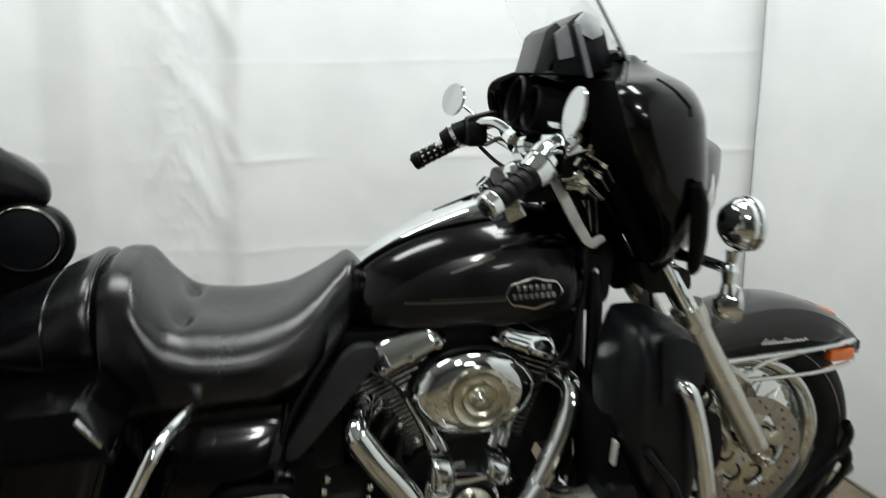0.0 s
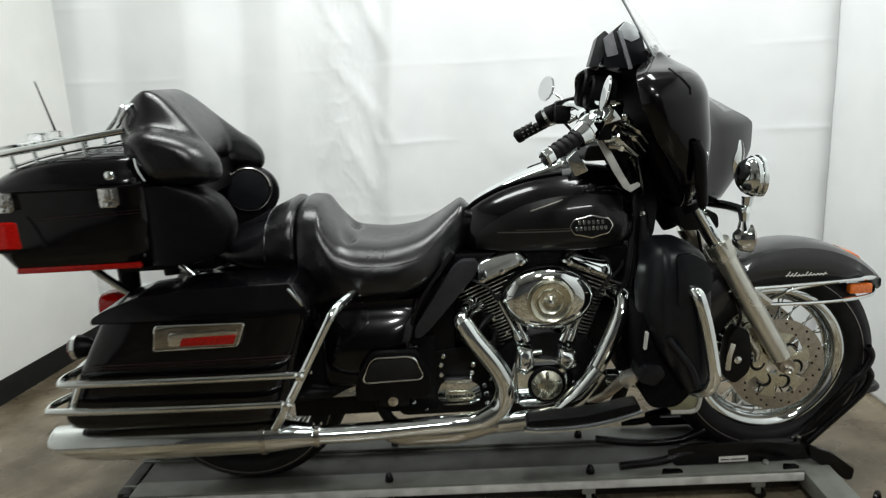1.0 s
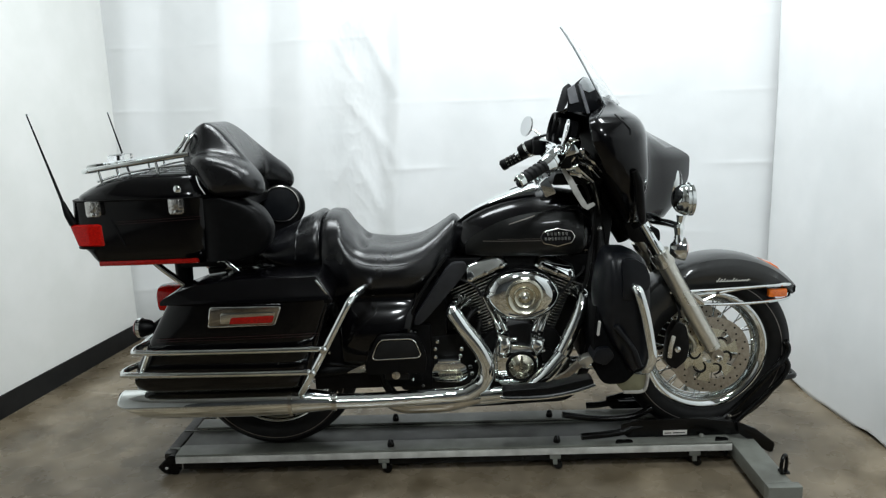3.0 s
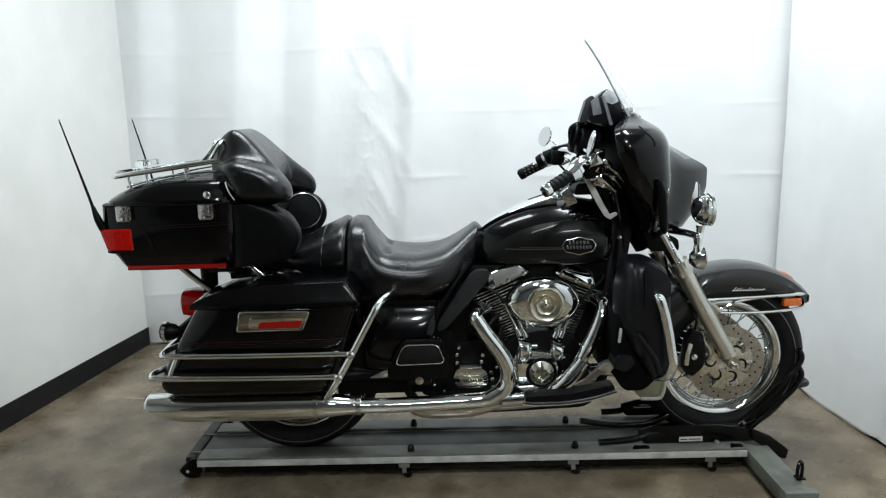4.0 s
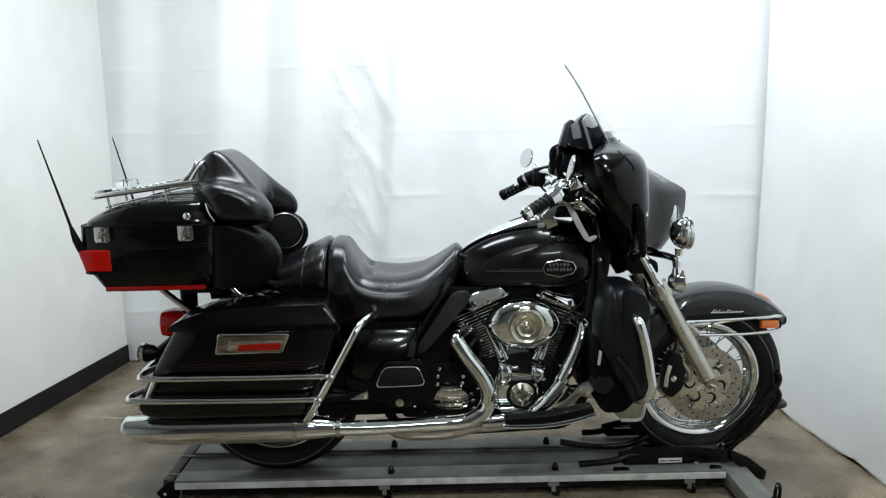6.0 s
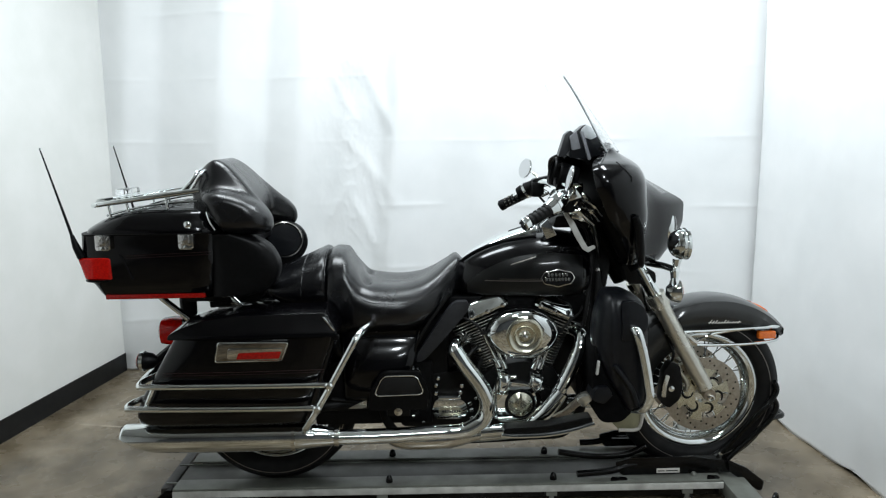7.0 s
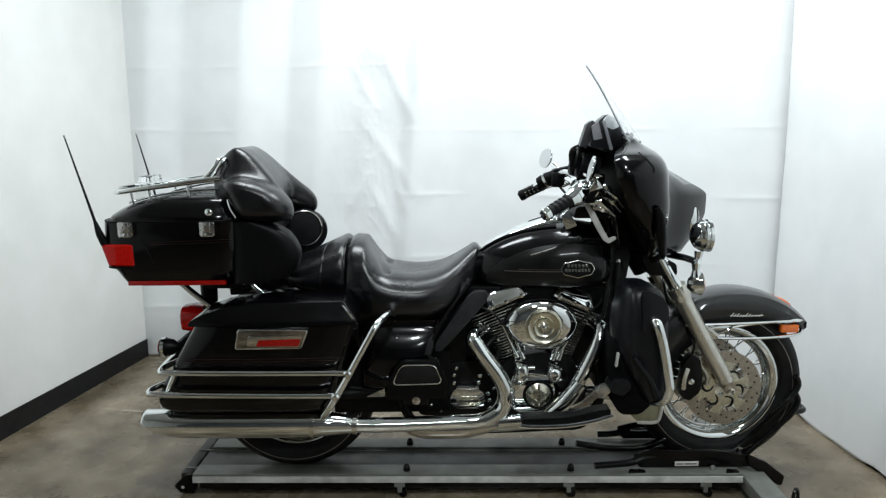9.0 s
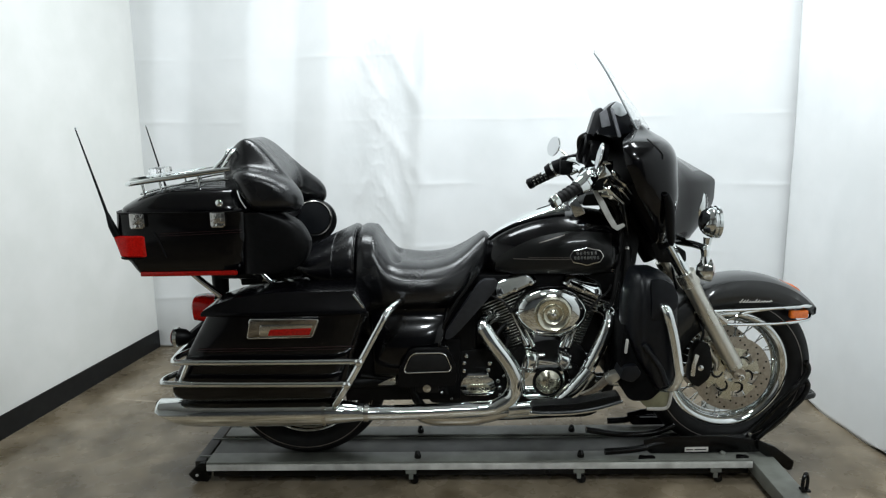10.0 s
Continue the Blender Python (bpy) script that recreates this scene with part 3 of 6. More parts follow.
def make_disc(wheel, x, y, r):
    """A floating brake disc: a drilled ring on a six-armed carrier."""
    bm = bmesh.new()
    m = at_right(x, y, AZ)
    seg, t = 96, 0.003
    inner = [0.67 + 0.035 * math.cos(6 * 2 * math.pi * k / seg) for k in range(seg)]
    rings = []
    for h in (-t, t):
        rings.append([m @ Vector((r * f * math.cos(2 * math.pi * k / seg), r * f * math.sin(2 * math.pi * k / seg), h)) for k, f in enumerate(inner)])
        rings.append([m @ Vector((r * math.cos(2 * math.pi * k / seg), r * math.sin(2 * math.pi * k / seg), h)) for k in range(seg)])
    loft([rings[0], rings[1], rings[3], rings[2]], cap=False, loop=True, bm=bm)
    disc = part("brake_disc", bm, DISC, wheel, "drilled steel brake disc")
    part("disc_carrier", lathe([(0.03, -0.003), (0.03, 0.0035), (r * 0.4, 0.0035), (r * 0.48, 0.003), (r * 0.48, -0.003)], m, 48, True), BRUSHED, disc, "pale alloy disc carrier")
    for k in range(6):
        rot = m @ pose(0, 0, 0, 0, 0, 60 * k + 17)
        part("disc_arm", loft([[rot @ Vector((d, w * q, h)) for q, h in ((-1, -0.004), (1, -0.004), (1, 0.004), (-1, 0.004))] for d, w in ((0.02, 0.017), (0.04, 0.012), (0.06, 0.011), (r * 0.60, 0.018), (r * 0.70, 0.026))]), BRUSHED, disc, "alloy carrier arm")
        part("disc_rivet", lathe([(0.0, 0.0), (0.0105, 0.0), (0.0105, 0.0052), (0.006, 0.006), (0.0, 0.005)], rot @ Matrix.Translation((r * 0.655, 0, 0)) @ Matrix.Scale(0.6, 4), 14), DISC, disc, "steel rivet")
        hook = [rot @ Matrix.Rotation(radians(30), 4, "Z") @ Vector((r * 0.40 + 0.02 * math.cos(a), 0.024 * math.sin(a), 0.0035)) for a in [radians(-20 + 20 * k) for k in range(11)]]
        part("carrier_slot", tube(hook, [0.002, 0.004, 0.005, 0.004, 0.0025], 8, 1), ENGINE, disc, "dark hooked carrier slot")
    hole = to_mesh("drill_hole", lathe([(0.0, 0.0), (0.0038, 0.0), (0.0038, 0.0006), (0.0, 0.0006)], Matrix.Identity(4), 8), PLASTIC)
    for k in range(36):
        a = 2 * math.pi * k / 36
        rr = r * (0.74, 0.83, 0.92)[k % 3]
        piece("drill_hole", hole, m @ Matrix.Translation((rr * math.cos(a), rr * math.sin(a), t)), disc)
    return disc


front = make_wheel("front_wheel", FX, 0.065, 0.212, 40, 0.3185)
rear = make_wheel("rear_wheel", RX, 0.09, 0.205, 40, 0.307)
make_disc(front, FX, -0.082, 0.142)
make_disc(front, FX, 0.082, 0.146)
make_disc(rear, RX, -0.1, 0.146)
part("axle_nut", lathe([(0.0, 0.0), (0.013, 0.0), (0.013, 0.010), (0.009, 0.012), (0.008, 0.004), (0.0, 0.004)], at_right(1.014, -0.138, 0.396), 18), WORN, front, "steel axle nut")


def make_front_fender():
    def section(th, w):
        c, s = math.cos(th), math.sin(th)
        R = 0.366
        d = min(0.135, max(0.02, R - 0.245 / s)) if s > 0.3 else 0.13
        if th > radians(125):
            d = 0.135 - 0.03 * (th - radians(125))
        out = []
        for q, rr in ((-1, 1.0), (-1, 0.45), (-0.97, 0.25), (-0.85, 0.1), (-0.6, 0.03), (-0.3, 0.005), (0, 0), (0.3, 0.005), (0.6, 0.03), (0.85, 0.1), (0.97, 0.25), (1, 0.45), (1, 1.0)):
            depth = max(rr * d, 0.035 * min(rr * 4, 1) * (1 if abs(q) > 0.5 else rr * 4)) if rr < 1 else max(d, 0.03)
            out.append(Vector((GX + (R - depth) * c, q * w, AZ + (R - depth) * s)))
        return out
    bm = bmesh.new()
    rows = []
    N = 40
    for k in range(N + 1):
        th = radians(40 + 135 * k / N)
        w = 0.088 * min(1.0, 0.62 + 2.6 * k / N)
        rows.append([bm.verts.new(v) for v in section(th, w)])
    for a, b in zip(rows, rows[1:]):
        for j in range(len(a) - 1):
            bm.faces.new((a[j], a[j + 1], b[j + 1], b[j]))
    bmesh.ops.recalc_face_normals(bm, faces=bm.faces)
    fender = part("front_fender", bm, CHARCOAL, bike, "charcoal metallic front fender with chrome trim")
    sol = fender.modifiers.new("thickness", "SOLIDIFY")
    sol.thickness, sol.offset = 0.004, -1
    for s in (-1, 1):
        y = s * 0.093
        part("trim_rail", tube([(0.85, y, 0.632), (1.0, y * 1.05, 0.636), (1.15, y, 0.64), (1.26, y * 0.8, 0.64), (1.305, y * 0.4, 0.63), (1.315, 0, 0.625)], 0.0065, 8), CHROME, fender, "chrome trim rail")
        part("trim_rail", tube([(0.90, y, 0.586), (1.0, y * 1.06, 0.583), (1.15, y * 1.04, 0.583), (1.27, y * 0.8, 0.588), (1.305, y * 0.4, 0.6)], 0.006, 8), CHROME, fender, "chrome trim rail")
        part("trim_rail", tube([(0.91, y, 0.588), (0.97, y * 1.06, 0.60), (1.03, y * 1.06, 0.625), (1.12, y, 0.637)], 0.0055, 8), CHROME, fender, "chrome trim rail")
        part("side_marker", box(1.207, 1.272, y * 0.8 - 0.012, y * 0.8 + 0.012, 0.597, 0.626, 0.005), AMBER, fender, "amber marker lens")
    part("fender_tip", loft([ring_x(1.225, 0.648, 0.70, 0.058, 3), ring_x(1.262, 0.640, 0.686, 0.052, 3), ring_x(1.29, 0.632, 0.664, 0.04, 3), ring_x(1.303, 0.63, 0.645, 0.02, 3)]), CHROME, fender, "chrome fender tip")
    part("tip_lens", loft([ring_x(1.205, 0.70, 0.722, 0.03, 3), ring_x(1.235, 0.69, 0.712, 0.032, 3), ring_x(1.26, 0.68, 0.696, 0.028, 3), ring_x(1.275, 0.674, 0.682, 0.012, 3)]), AMBER, fender, "amber top marker lens")
    part("rear_marker", box(1.285, 1.32, -0.05, 0.05, 0.60, 0.63, 0.008), PLASTIC, fender, "black lens bezel")
    for k in range(11):
        h = (0.020, 0.014, 0.016, 0.009, 0.008, 0.017, 0.013, 0.008, 0.009, 0.008, 0.011)[k]
        x = 1.02 + 0.0105 * k
        part("lettering_stroke", tube([(x - 0.003, -0.0905, 0.661), (x + 0.002 + h * 0.32, -0.0905, 0.661 + h * 0.75)], 0.0014, 6), PALE, fender, "pale script marking")
    part("lettering_line", tube([(1.015, -0.0905, 0.665), (1.06, -0.0905, 0.663), (1.135, -0.0905, 0.665)], 0.0012, 6), PALE, fender, "pale script marking")
    return fender


make_front_fender()

# front fork
for s in (-1, 1):
    y = s * 0.122
    leg = part("fork_leg", tube([(0.822, y, 0.745), (1.0, y, 0.43)], 0.0295, 20), SATIN, bike, "satin aluminium fork slider")
    part("fork_foot", lathe([(0.0, -0.016), (0.022, -0.016), (0.024, 0.0), (0.022, 0.016), (0.0, 0.016)], at_right(1.014, y, 0.404), 20), DISC, leg)
    part("fork_collar", tube([(0.80, y, 0.784), (0.815, y, 0.758), (0.827, y, 0.737)], [0.036, 0.037, 0.034], 20), SATIN, leg)
    part("fork_tube", tube([(0.62, y, 1.08), (0.81, y, 0.765)], 0.0245, 16), CHROME, leg, "polished fork tube")
    part("fork_cover", tube([(0.605, y * 0.98, 1.105), (0.73, y * 0.98, 0.885)], 0.036, 16), PLASTIC, leg, "black upper fork cover")
part("lower_triple_clamp", slab(corner_outline([(0.70, 0.825), (0.80, 0.825), (0.795, 0.87), (0.67, 0.90)], 0.015), -0.14, 0.14, 0.012), ENGINE, bike, "black lower fork clamp")
pair("fender_bracket", slab(corner_outline([(0.905, 0.615), (0.93, 0.60), (0.965, 0.585), (0.97, 0.60), (0.94, 0.625), (0.915, 0.64)], 0.006), -0.118, -0.095, 0.004), WORN, bike, "chrome fender bracket")
part("steering_stem", tube([(0.55, 0, 1.10), (0.72, 0, 0.82)], 0.04, 16), ENGINE, bike)
for s in (-1, 1):
    cal = slab(corner_outline([(0.835, 0.375), (0.87, 0.35), (0.91, 0.385), (0.918, 0.44), (0.905, 0.515), (0.87, 0.53), (0.845, 0.49)], 0.015), s * 0.098 - 0.022, s * 0.098 + 0.022, 0.008)
    caliper = part("brake_caliper", cal, ENGINE, bike, "black brake caliper with silver insert")
    part("caliper_badge", slab(corner_outline([(0.839, 0.397), (0.855, 0.395), (0.857, 0.435), (0.868, 0.476), (0.852, 0.482), (0.842, 0.44)], 0.005), s * 0.122 - 0.002, s * 0.122 + 0.002, 0.001), SATIN, caliper)
    part("caliper_bolt", lathe([(0, 0), (0.011, 0), (0.011, 0.006), (0, 0.008)], at_right(0.874, -0.12, 0.428), 12) if s < 0 else lathe([(0, 0), (0.011, 0), (0.011, -0.006), (0, -0.008)], at_right(0.874, 0.12, 0.428), 12), CHROME, caliper)
    part("caliper_bracket", tube([(0.90, s * 0.105, 0.515), (0.915, s * 0.108, 0.48), (0.937, s * 0.108, 0.447), (0.94, s * 0.1, 0.41)], [0.012, 0.007, 0.009, 0.007], 10), SATIN, caliper, "bare alloy bracket")
    part("brake_hose", tube([(0.88, s * 0.1, 0.525), (0.88, s * 0.115, 0.56), (0.87, s * 0.1, 0.6), (0.83, s * 0.08, 0.72), (0.8, s * 0.05, 0.84)], 0.005, 8), RUBBER, caliper)

# ---- fuel tank ----
TANK = [(0.07, 0.800, 0.855, 0.05), (0.10, 0.788, 0.893, 0.083), (0.15, 0.780, 0.932, 0.112), (0.22, 0.776, 0.966, 0.138), (0.30, 0.773, 0.990, 0.156),
        (0.38, 0.772, 1.004, 0.166), (0.45, 0.773, 1.009, 0.167), (0.51, 0.777, 1.0, 0.157), (0.55, 0.784, 0.978, 0.135), (0.58, 0.80, 0.94, 0.10), (0.592, 0.83, 0.90, 0.06)]


def tank_ring(x, grow=0.0, k=48):
    z0, z1, w = blend(TANK, x)
    out = []
    for i in range(k):
        a = 2 * math.pi * i / k
        c, s = math.cos(a), math.sin(a)
        n = 2.3 if s > 0 else 3.6
        zc = z0 + (z1 - z0) * 0.36
        h = (z1 - zc) if s > 0 else (zc - z0)
        out.append(Vector((x, (w + grow) * math.copysign(abs(c) ** (2 / n), c), zc + (h + grow) * math.copysign(abs(s) ** (2 / n), s))))
    return out


tank = part("fuel_tank", loft([tank_ring(0.07 + (0.592 - 0.07) * k / 44) for k in range(45)]), PAINT, bike, "gloss black fuel tank with charcoal side panels")


def tank_y(x, z, grow=0.0):
    """The tank's right side at x and z."""
    z0, z1, w = blend(TANK, x)
    zc = z0 + (z1 - z0) * 0.36
    n, h = (2.3, z1 - zc) if z > zc else (3.6, zc - z0)
    q = min(1, abs(z - zc) / h)
    return -(w * (1 - q ** n) ** (1 / n)) - grow


def tank_patch(name, outline_low, outline_high, x0, x1, mat, grow, label, rows=40, cols=10):
    """A thin panel that lies on the tank's side between two heights, on both sides."""
    bm = bmesh.new()
    g = []
    for i in range(rows + 1):
        x = x0 + (x1 - x0) * i / rows
        lo, hi = outline_low(x), outline_high(x)
        g.append([bm.verts.new((x, tank_y(x, lo + (hi - lo) * j / cols, grow), lo + (hi - lo) * j / cols)) for j in range(cols + 1)])
    for i in range(rows):
        for j in range(cols):
            bm.faces.new((g[i][j], g[i + 1][j], g[i + 1][j + 1], g[i][j + 1]))
    bmesh.ops.solidify(bm, geom=list(bm.faces), thickness=0.0012)
    return pair(name, bm, mat, tank, label)


def panel_high(x):
    t = (x - 0.13) / 0.41
    return 0.835 + 0.125 * math.sin(min(1, max(0, t)) ** 0.8 * math.pi * 0.62) * (1 - 0.18 * t)


tank_patch("side_panel", lambda x: 0.792, panel_high, 0.13, 0.535, CHARCOAL, 0.0022, "charcoal metallic side panel")
tank_patch("pinstripe", lambda x: 0.8455 + 0.012 * (x - 0.2), lambda x: 0.849 + 0.012 * (x - 0.2), 0.19, 0.386, SILVERLINE, 0.0035, "thin silver pinstripe", 24, 1)
tank_patch("pinstripe", lambda x: 0.904 + 0.316 * (x - 0.283), lambda x: 0.9075 + 0.316 * (x - 0.283), 0.28, 0.368, SILVERLINE, 0.0036, "thin silver pinstripe", 16, 1)
tank_patch("pinstripe", lambda x: 0.853 + 0.012 * (x - 0.2), lambda x: 0.8545 + 0.012 * (x - 0.2), 0.24, 0.386, SILVERLINE, 0.0035, "thin silver pinstripe", 24, 1)


def make_badge():
    def outline(g):
        pts = [(0.415 - g, 0.862), (0.425, 0.880 + g), (0.448, 0.883 + g), (0.472, 0.890 + g), (0.496, 0.883 + g), (0.519, 0.880 + g), (0.529 + g, 0.862), (0.519, 0.843 - g), (0.496, 0.839 - g), (0.472, 0.832 - g), (0.448, 0.839 - g), (0.425, 0.843 - g)]
        return corner_outline([(x, z - 0.003) for x, z in pts], 0.006, 3)
    y = tank_y(0.442, 0.862)
    for s in (-1, 1):
        def flip(bm):
            return bm if s < 0 else mirrored(bm)
        m = Matrix.Translation((0.442, y - 0.001, 0.859)) @ pose(0, 0, 0, -7, 0, 0.5) @ Matrix.Translation((-0.472, 0, -0.859))
        badge = part("tank_badge", flip(slab(outline(0.004), -0.004, 0.006, 0.002, 2, m)), WORN, tank, "chrome-edged tank badge with a dark field")
        part("badge_field", flip(slab(outline(0.0), -0.0055, -0.0035, 0.0006, 1, m)), PLASTIC, badge, "dark badge field")
        for row, (z, n, x0, step) in enumerate(((0.864, 6, 0.436, 0.0125), (0.848, 8, 0.428, 0.0112))):
            for k in range(n):
                part("badge_bar", flip(box(x0 + step * k, x0 + step * k + 0.0078, -0.0072, -0.0050, z, z + 0.0115, 0.0006, 1, m)), WORN, badge)


make_badge()
console_rings, console_edge = [], []
for k in range(25):
    x = 0.085 + 0.295 * k / 24
    z0, z1, w = blend(TANK, x)
    t = k / 24
    hw = 0.032 + 0.042 * t
    console_rings.append(ring_x(x, z1 - 0.03, z1 + 0.002 + 0.026 * t ** 2, hw, 3.2, 28))
    if k % 3 == 0:
        zc = z0 + (z1 - z0) * 0.36
        console_edge.append((x, -hw - 0.003, zc + (z1 - zc) * (1 - (hw / w) ** 2.3) ** (1 / 2.3) + 0.003))
console = part("tank_console", loft(console_rings), CHROME, tank, "chrome tank console")
part("console_seam", tube(console_edge, 0.0045, 8), PLASTIC, console, "black rubber console edge")

# ---- seat ----
# x, underside, crest, half width, height of the side edge, dip between the crests
SEAT = [(-0.357, 0.722, 0.95, 0.19, 0.936, 0.0), (-0.335, 0.716, 0.959, 0.196, 0.941, 0.001), (-0.305, 0.712, 0.957, 0.201, 0.916, 0.003), (-0.27, 0.708, 0.908, 0.214, 0.872, 0.008), (-0.235, 0.704, 0.871, 0.218, 0.834, 0.013), (-0.19, 0.702, 0.851, 0.22, 0.813, 0.015), (-0.115, 0.702, 0.844, 0.216, 0.806, 0.014), (-0.04, 0.712, 0.853, 0.196, 0.815, 0.009), (0.02, 0.735, 0.88, 0.163, 0.843, 0.005), (0.065, 0.775, 0.909, 0.12, 0.873, 0.002), (0.095, 0.815, 0.926, 0.092, 0.894, 0.001), (0.113, 0.85, 0.912, 0.068, 0.894, 0.0), (0.124, 0.87, 0.89, 0.045, 0.874, 0.0)]
PILLION = [(-0.58, 0.8, 0.873, 0.15, 0.852, 0.0), (-0.52, 0.76, 0.896, 0.175, 0.867, 0.0), (-0.45, 0.735, 0.928, 0.183, 0.892, 0.0), (-0.4, 0.73, 0.95, 0.186, 0.907, 0.0), (-0.375, 0.725, 0.96, 0.184, 0.917, 0.0), (-0.364, 0.722, 0.954, 0.178, 0.912, 0.0)]


def seat_ring(x, table=SEAT):
    """A cushion's section: a dipped top and a full, rounded side."""
    z0, z1, w, ze, dip = blend(table, x)
    zc = z0 + (0.3 if table is SEAT else 0.5) * (z1 - z0)
    line = []
    for i in range(49):
        a = math.pi / 2 - math.pi * i / 48
        c, e = math.cos(a), math.sin(a)
        n = 2.7 if e > 0 and table is SEAT else 2.4
        y = w * max(c, 0.0) ** (2 / n) * (1.0 if e > 0 else 1 - 0.16 * e * e)
        z = zc + (z1 - zc) * math.copysign(abs(e) ** (2 / n), e)
        if e > 0:
            z -= dip * max(0.0, 1 - (y / (0.75 * w)) ** 2) ** 2
        line.append(Vector((x, -y, z)))
    if table is SEAT:
        # the fold where the bolster meets the saddle
        for q in line:
            if q.z > zc:
                side = max(0.0, 1 - (abs(q.y) / (0.82 * w)) ** 4)
                q.z -= 0.026 * side * (0.2 + 0.8 * math.exp(-((abs(q.y) - 0.1) / 0.045) ** 2)) * math.exp(-((x + 0.228) / 0.018) ** 2)
    return line + [Vector((q.x, -q.y, q.z)) for q in line[-2:0:-1]]


seat = part("seat", to_mesh("seat", loft([seat_ring(-0.357 + (0.124 + 0.357) * k / 100) for k in range(101)]), LEATHER, True, 75), LEATHER, bike, "black vinyl bucket seat with raised bolster")
pillion = part("pillion_seat", to_mesh("pillion_seat", loft([seat_ring(-0.58 + 0.216 * k / 30, PILLION) for k in range(31)]), LEATHER, True, 75), LEATHER, bike, "black vinyl passenger seat pad")
for x in (-0.368, -0.445):
    r = seat_ring(x, PILLION)
    lower = [q for q in r if q.z > 0.78]
    near_side = [q for q in lower if q.y <= 0]
    near_side.sort(key=lambda q: (-q.z if q.y > -0.15 else -q.z))
    part("seat_piping", tube([Vector((x + 0.04 * (q.z - 0.86), q.y * 1.004, q.z + 0.0015)) for q in near_side[::2]], 0.0028, 6, 1), LEATHER, pillion, "stitched piping")


def seat_welt():
    """A sewn welt low on the seat's right side."""
    pts = []
    for k in range(24):
        x = -0.24 + 0.26 * k / 23
        z0, z1, w, ze, dip = blend(SEAT, x)
        zc = z0 + 0.3 * (z1 - z0)
        e = 0.42
        pts.append(Vector((x, -w * (1 - e ** 2.7) ** (1 / 2.7), zc + (z1 - zc) * e)))
    return pts


pair("seat_welt", tube(seat_welt(), 0.0013, 6, 2), LEATHER, seat, "sewn welt")

# ---- front fairing ----
FAIR = [(0.895, 0.67, 0.18, 0.70, 0.855), (0.935, 0.655, 0.26, 0.705, 0.89), (0.985, 0.625, 0.325, 0.715, 0.92), (1.04, 0.59, 0.372, 0.727, 0.937), (1.095, 0.552, 0.396, 0.73, 0.938), (1.15, 0.528, 0.407, 0.724, 0.86),
        (1.19, 0.510, 0.408, 0.722, 0.79), (1.22, 0.505, 0.402, 0.714, 0.745), (1.24, 0.504, 0.39, 0.704, 0.718), (1.255, 0.507, 0.37, 0.692, 0.70), (1.265, 0.515, 0.345, 0.68, 0.688), (1.275, 0.533, 0.31, 0.665, 0.675), (1.288, 0.562, 0.272, 0.645, 0.655), (1.305, 0.59, 0.235, 0.62, 0.645)]


def fairing_curve(z, shrink=0.0, k=48):
    xr, w, xs, xn = blend(FAIR, z)
    out = []
    for i in range(k + 1):
        a = math.pi * i / k
        c, s = math.cos(a), math.sin(a)
        y = -(w - shrink) * math.copysign(abs(c) ** (2 / 3.8), c)
        x = xr + (xs - shrink - xr) * abs(s) ** (2 / 3.6)
        q = max(0.0, 1 - abs(y) / 0.22)
        x += (xn - xs) * q * q * (3 - 2 * q)
        out.append(Vector((x, y, z)))
    return out


def fairing_shell():
    bm = bmesh.new()
    levels = [0.895 + 0.345 * k / 30 for k in range(30)] + [1.24 + 0.065 * k / 20 for k in range(21)]
    outer = [[bm.verts.new(p) for p in fairing_curve(z)] for z in levels]
    for a, b in zip(outer, outer[1:]):
        for j in range(len(a) - 1):
            bm.faces.new((a[j], a[j + 1], b[j + 1], b[j]))
    bmesh.ops.recalc_face_normals(bm, faces=bm.faces)
    ob = part("fairing", bm, PAINT, bike, "gloss black handlebar fairing with a clear windshield")
    sol = ob.modifiers.new("thickness", "SOLIDIFY")
    sol.thickness, sol.offset = 0.006, -1
    return ob


fairing = fairing_shell()
inner = []
for k in range(12):
    z = 0.93 + 0.365 * k / 11
    c = fairing_curve(z, 0.02, 24)
    x_back = blend(FAIR, z)[0] + 0.055
    ring = [Vector((max(p.x - 0.03, x_back), p.y * 0.97, p.z)) for p in c] + [Vector((x_back, c[-1].y * (0.97 - 1.94 * j / 8), z)) for j in range(1, 8)]
    inner.append(ring)
part("inner_fairing", loft(inner), SOOT, fairing, "matte black inner fairing and dashboard")
seam = []
for k in range(9):
    z = 1.264 - 0.06 * k / 8
    line = fairing_curve(z)
    want = 0.59 + 0.035 * min(1.0, k / 6)
    j = next(i for i in range(1, len(line)) if line[i].x >= want)
    p, q = line[j - 1], line[j]
    seam.append(p.lerp(q, (want - p.x) / (q.x - p.x)) + Vector((0, -0.0005, 0)))
pair("fairing_seam", tube(seam, 0.0026, 8, 2), PLASTIC, fairing, "black rubber edge seal")
pair("fairing_fairlead", tube([(0.640, -0.395, 1.095), (0.652, -0.39, 1.06), (0.662, -0.375, 1.0), (0.677, -0.345, 0.945), (0.685, -0.325, 0.925)], [0.011, 0.015, 0.016, 0.013, 0.008], 10), PLASTIC, fairing, "black lower fairing bracket")
# headlight
part("headlight", lathe([(0.0, 0.03), (0.05, 0.024), (0.075, 0.008), (0.08, -0.004), (0.082, -0.02), (0.07, -0.04)], pose(0.875, 0, 1.02, 0, 90, 0), 36), GLASS, fairing, "round glass headlight")
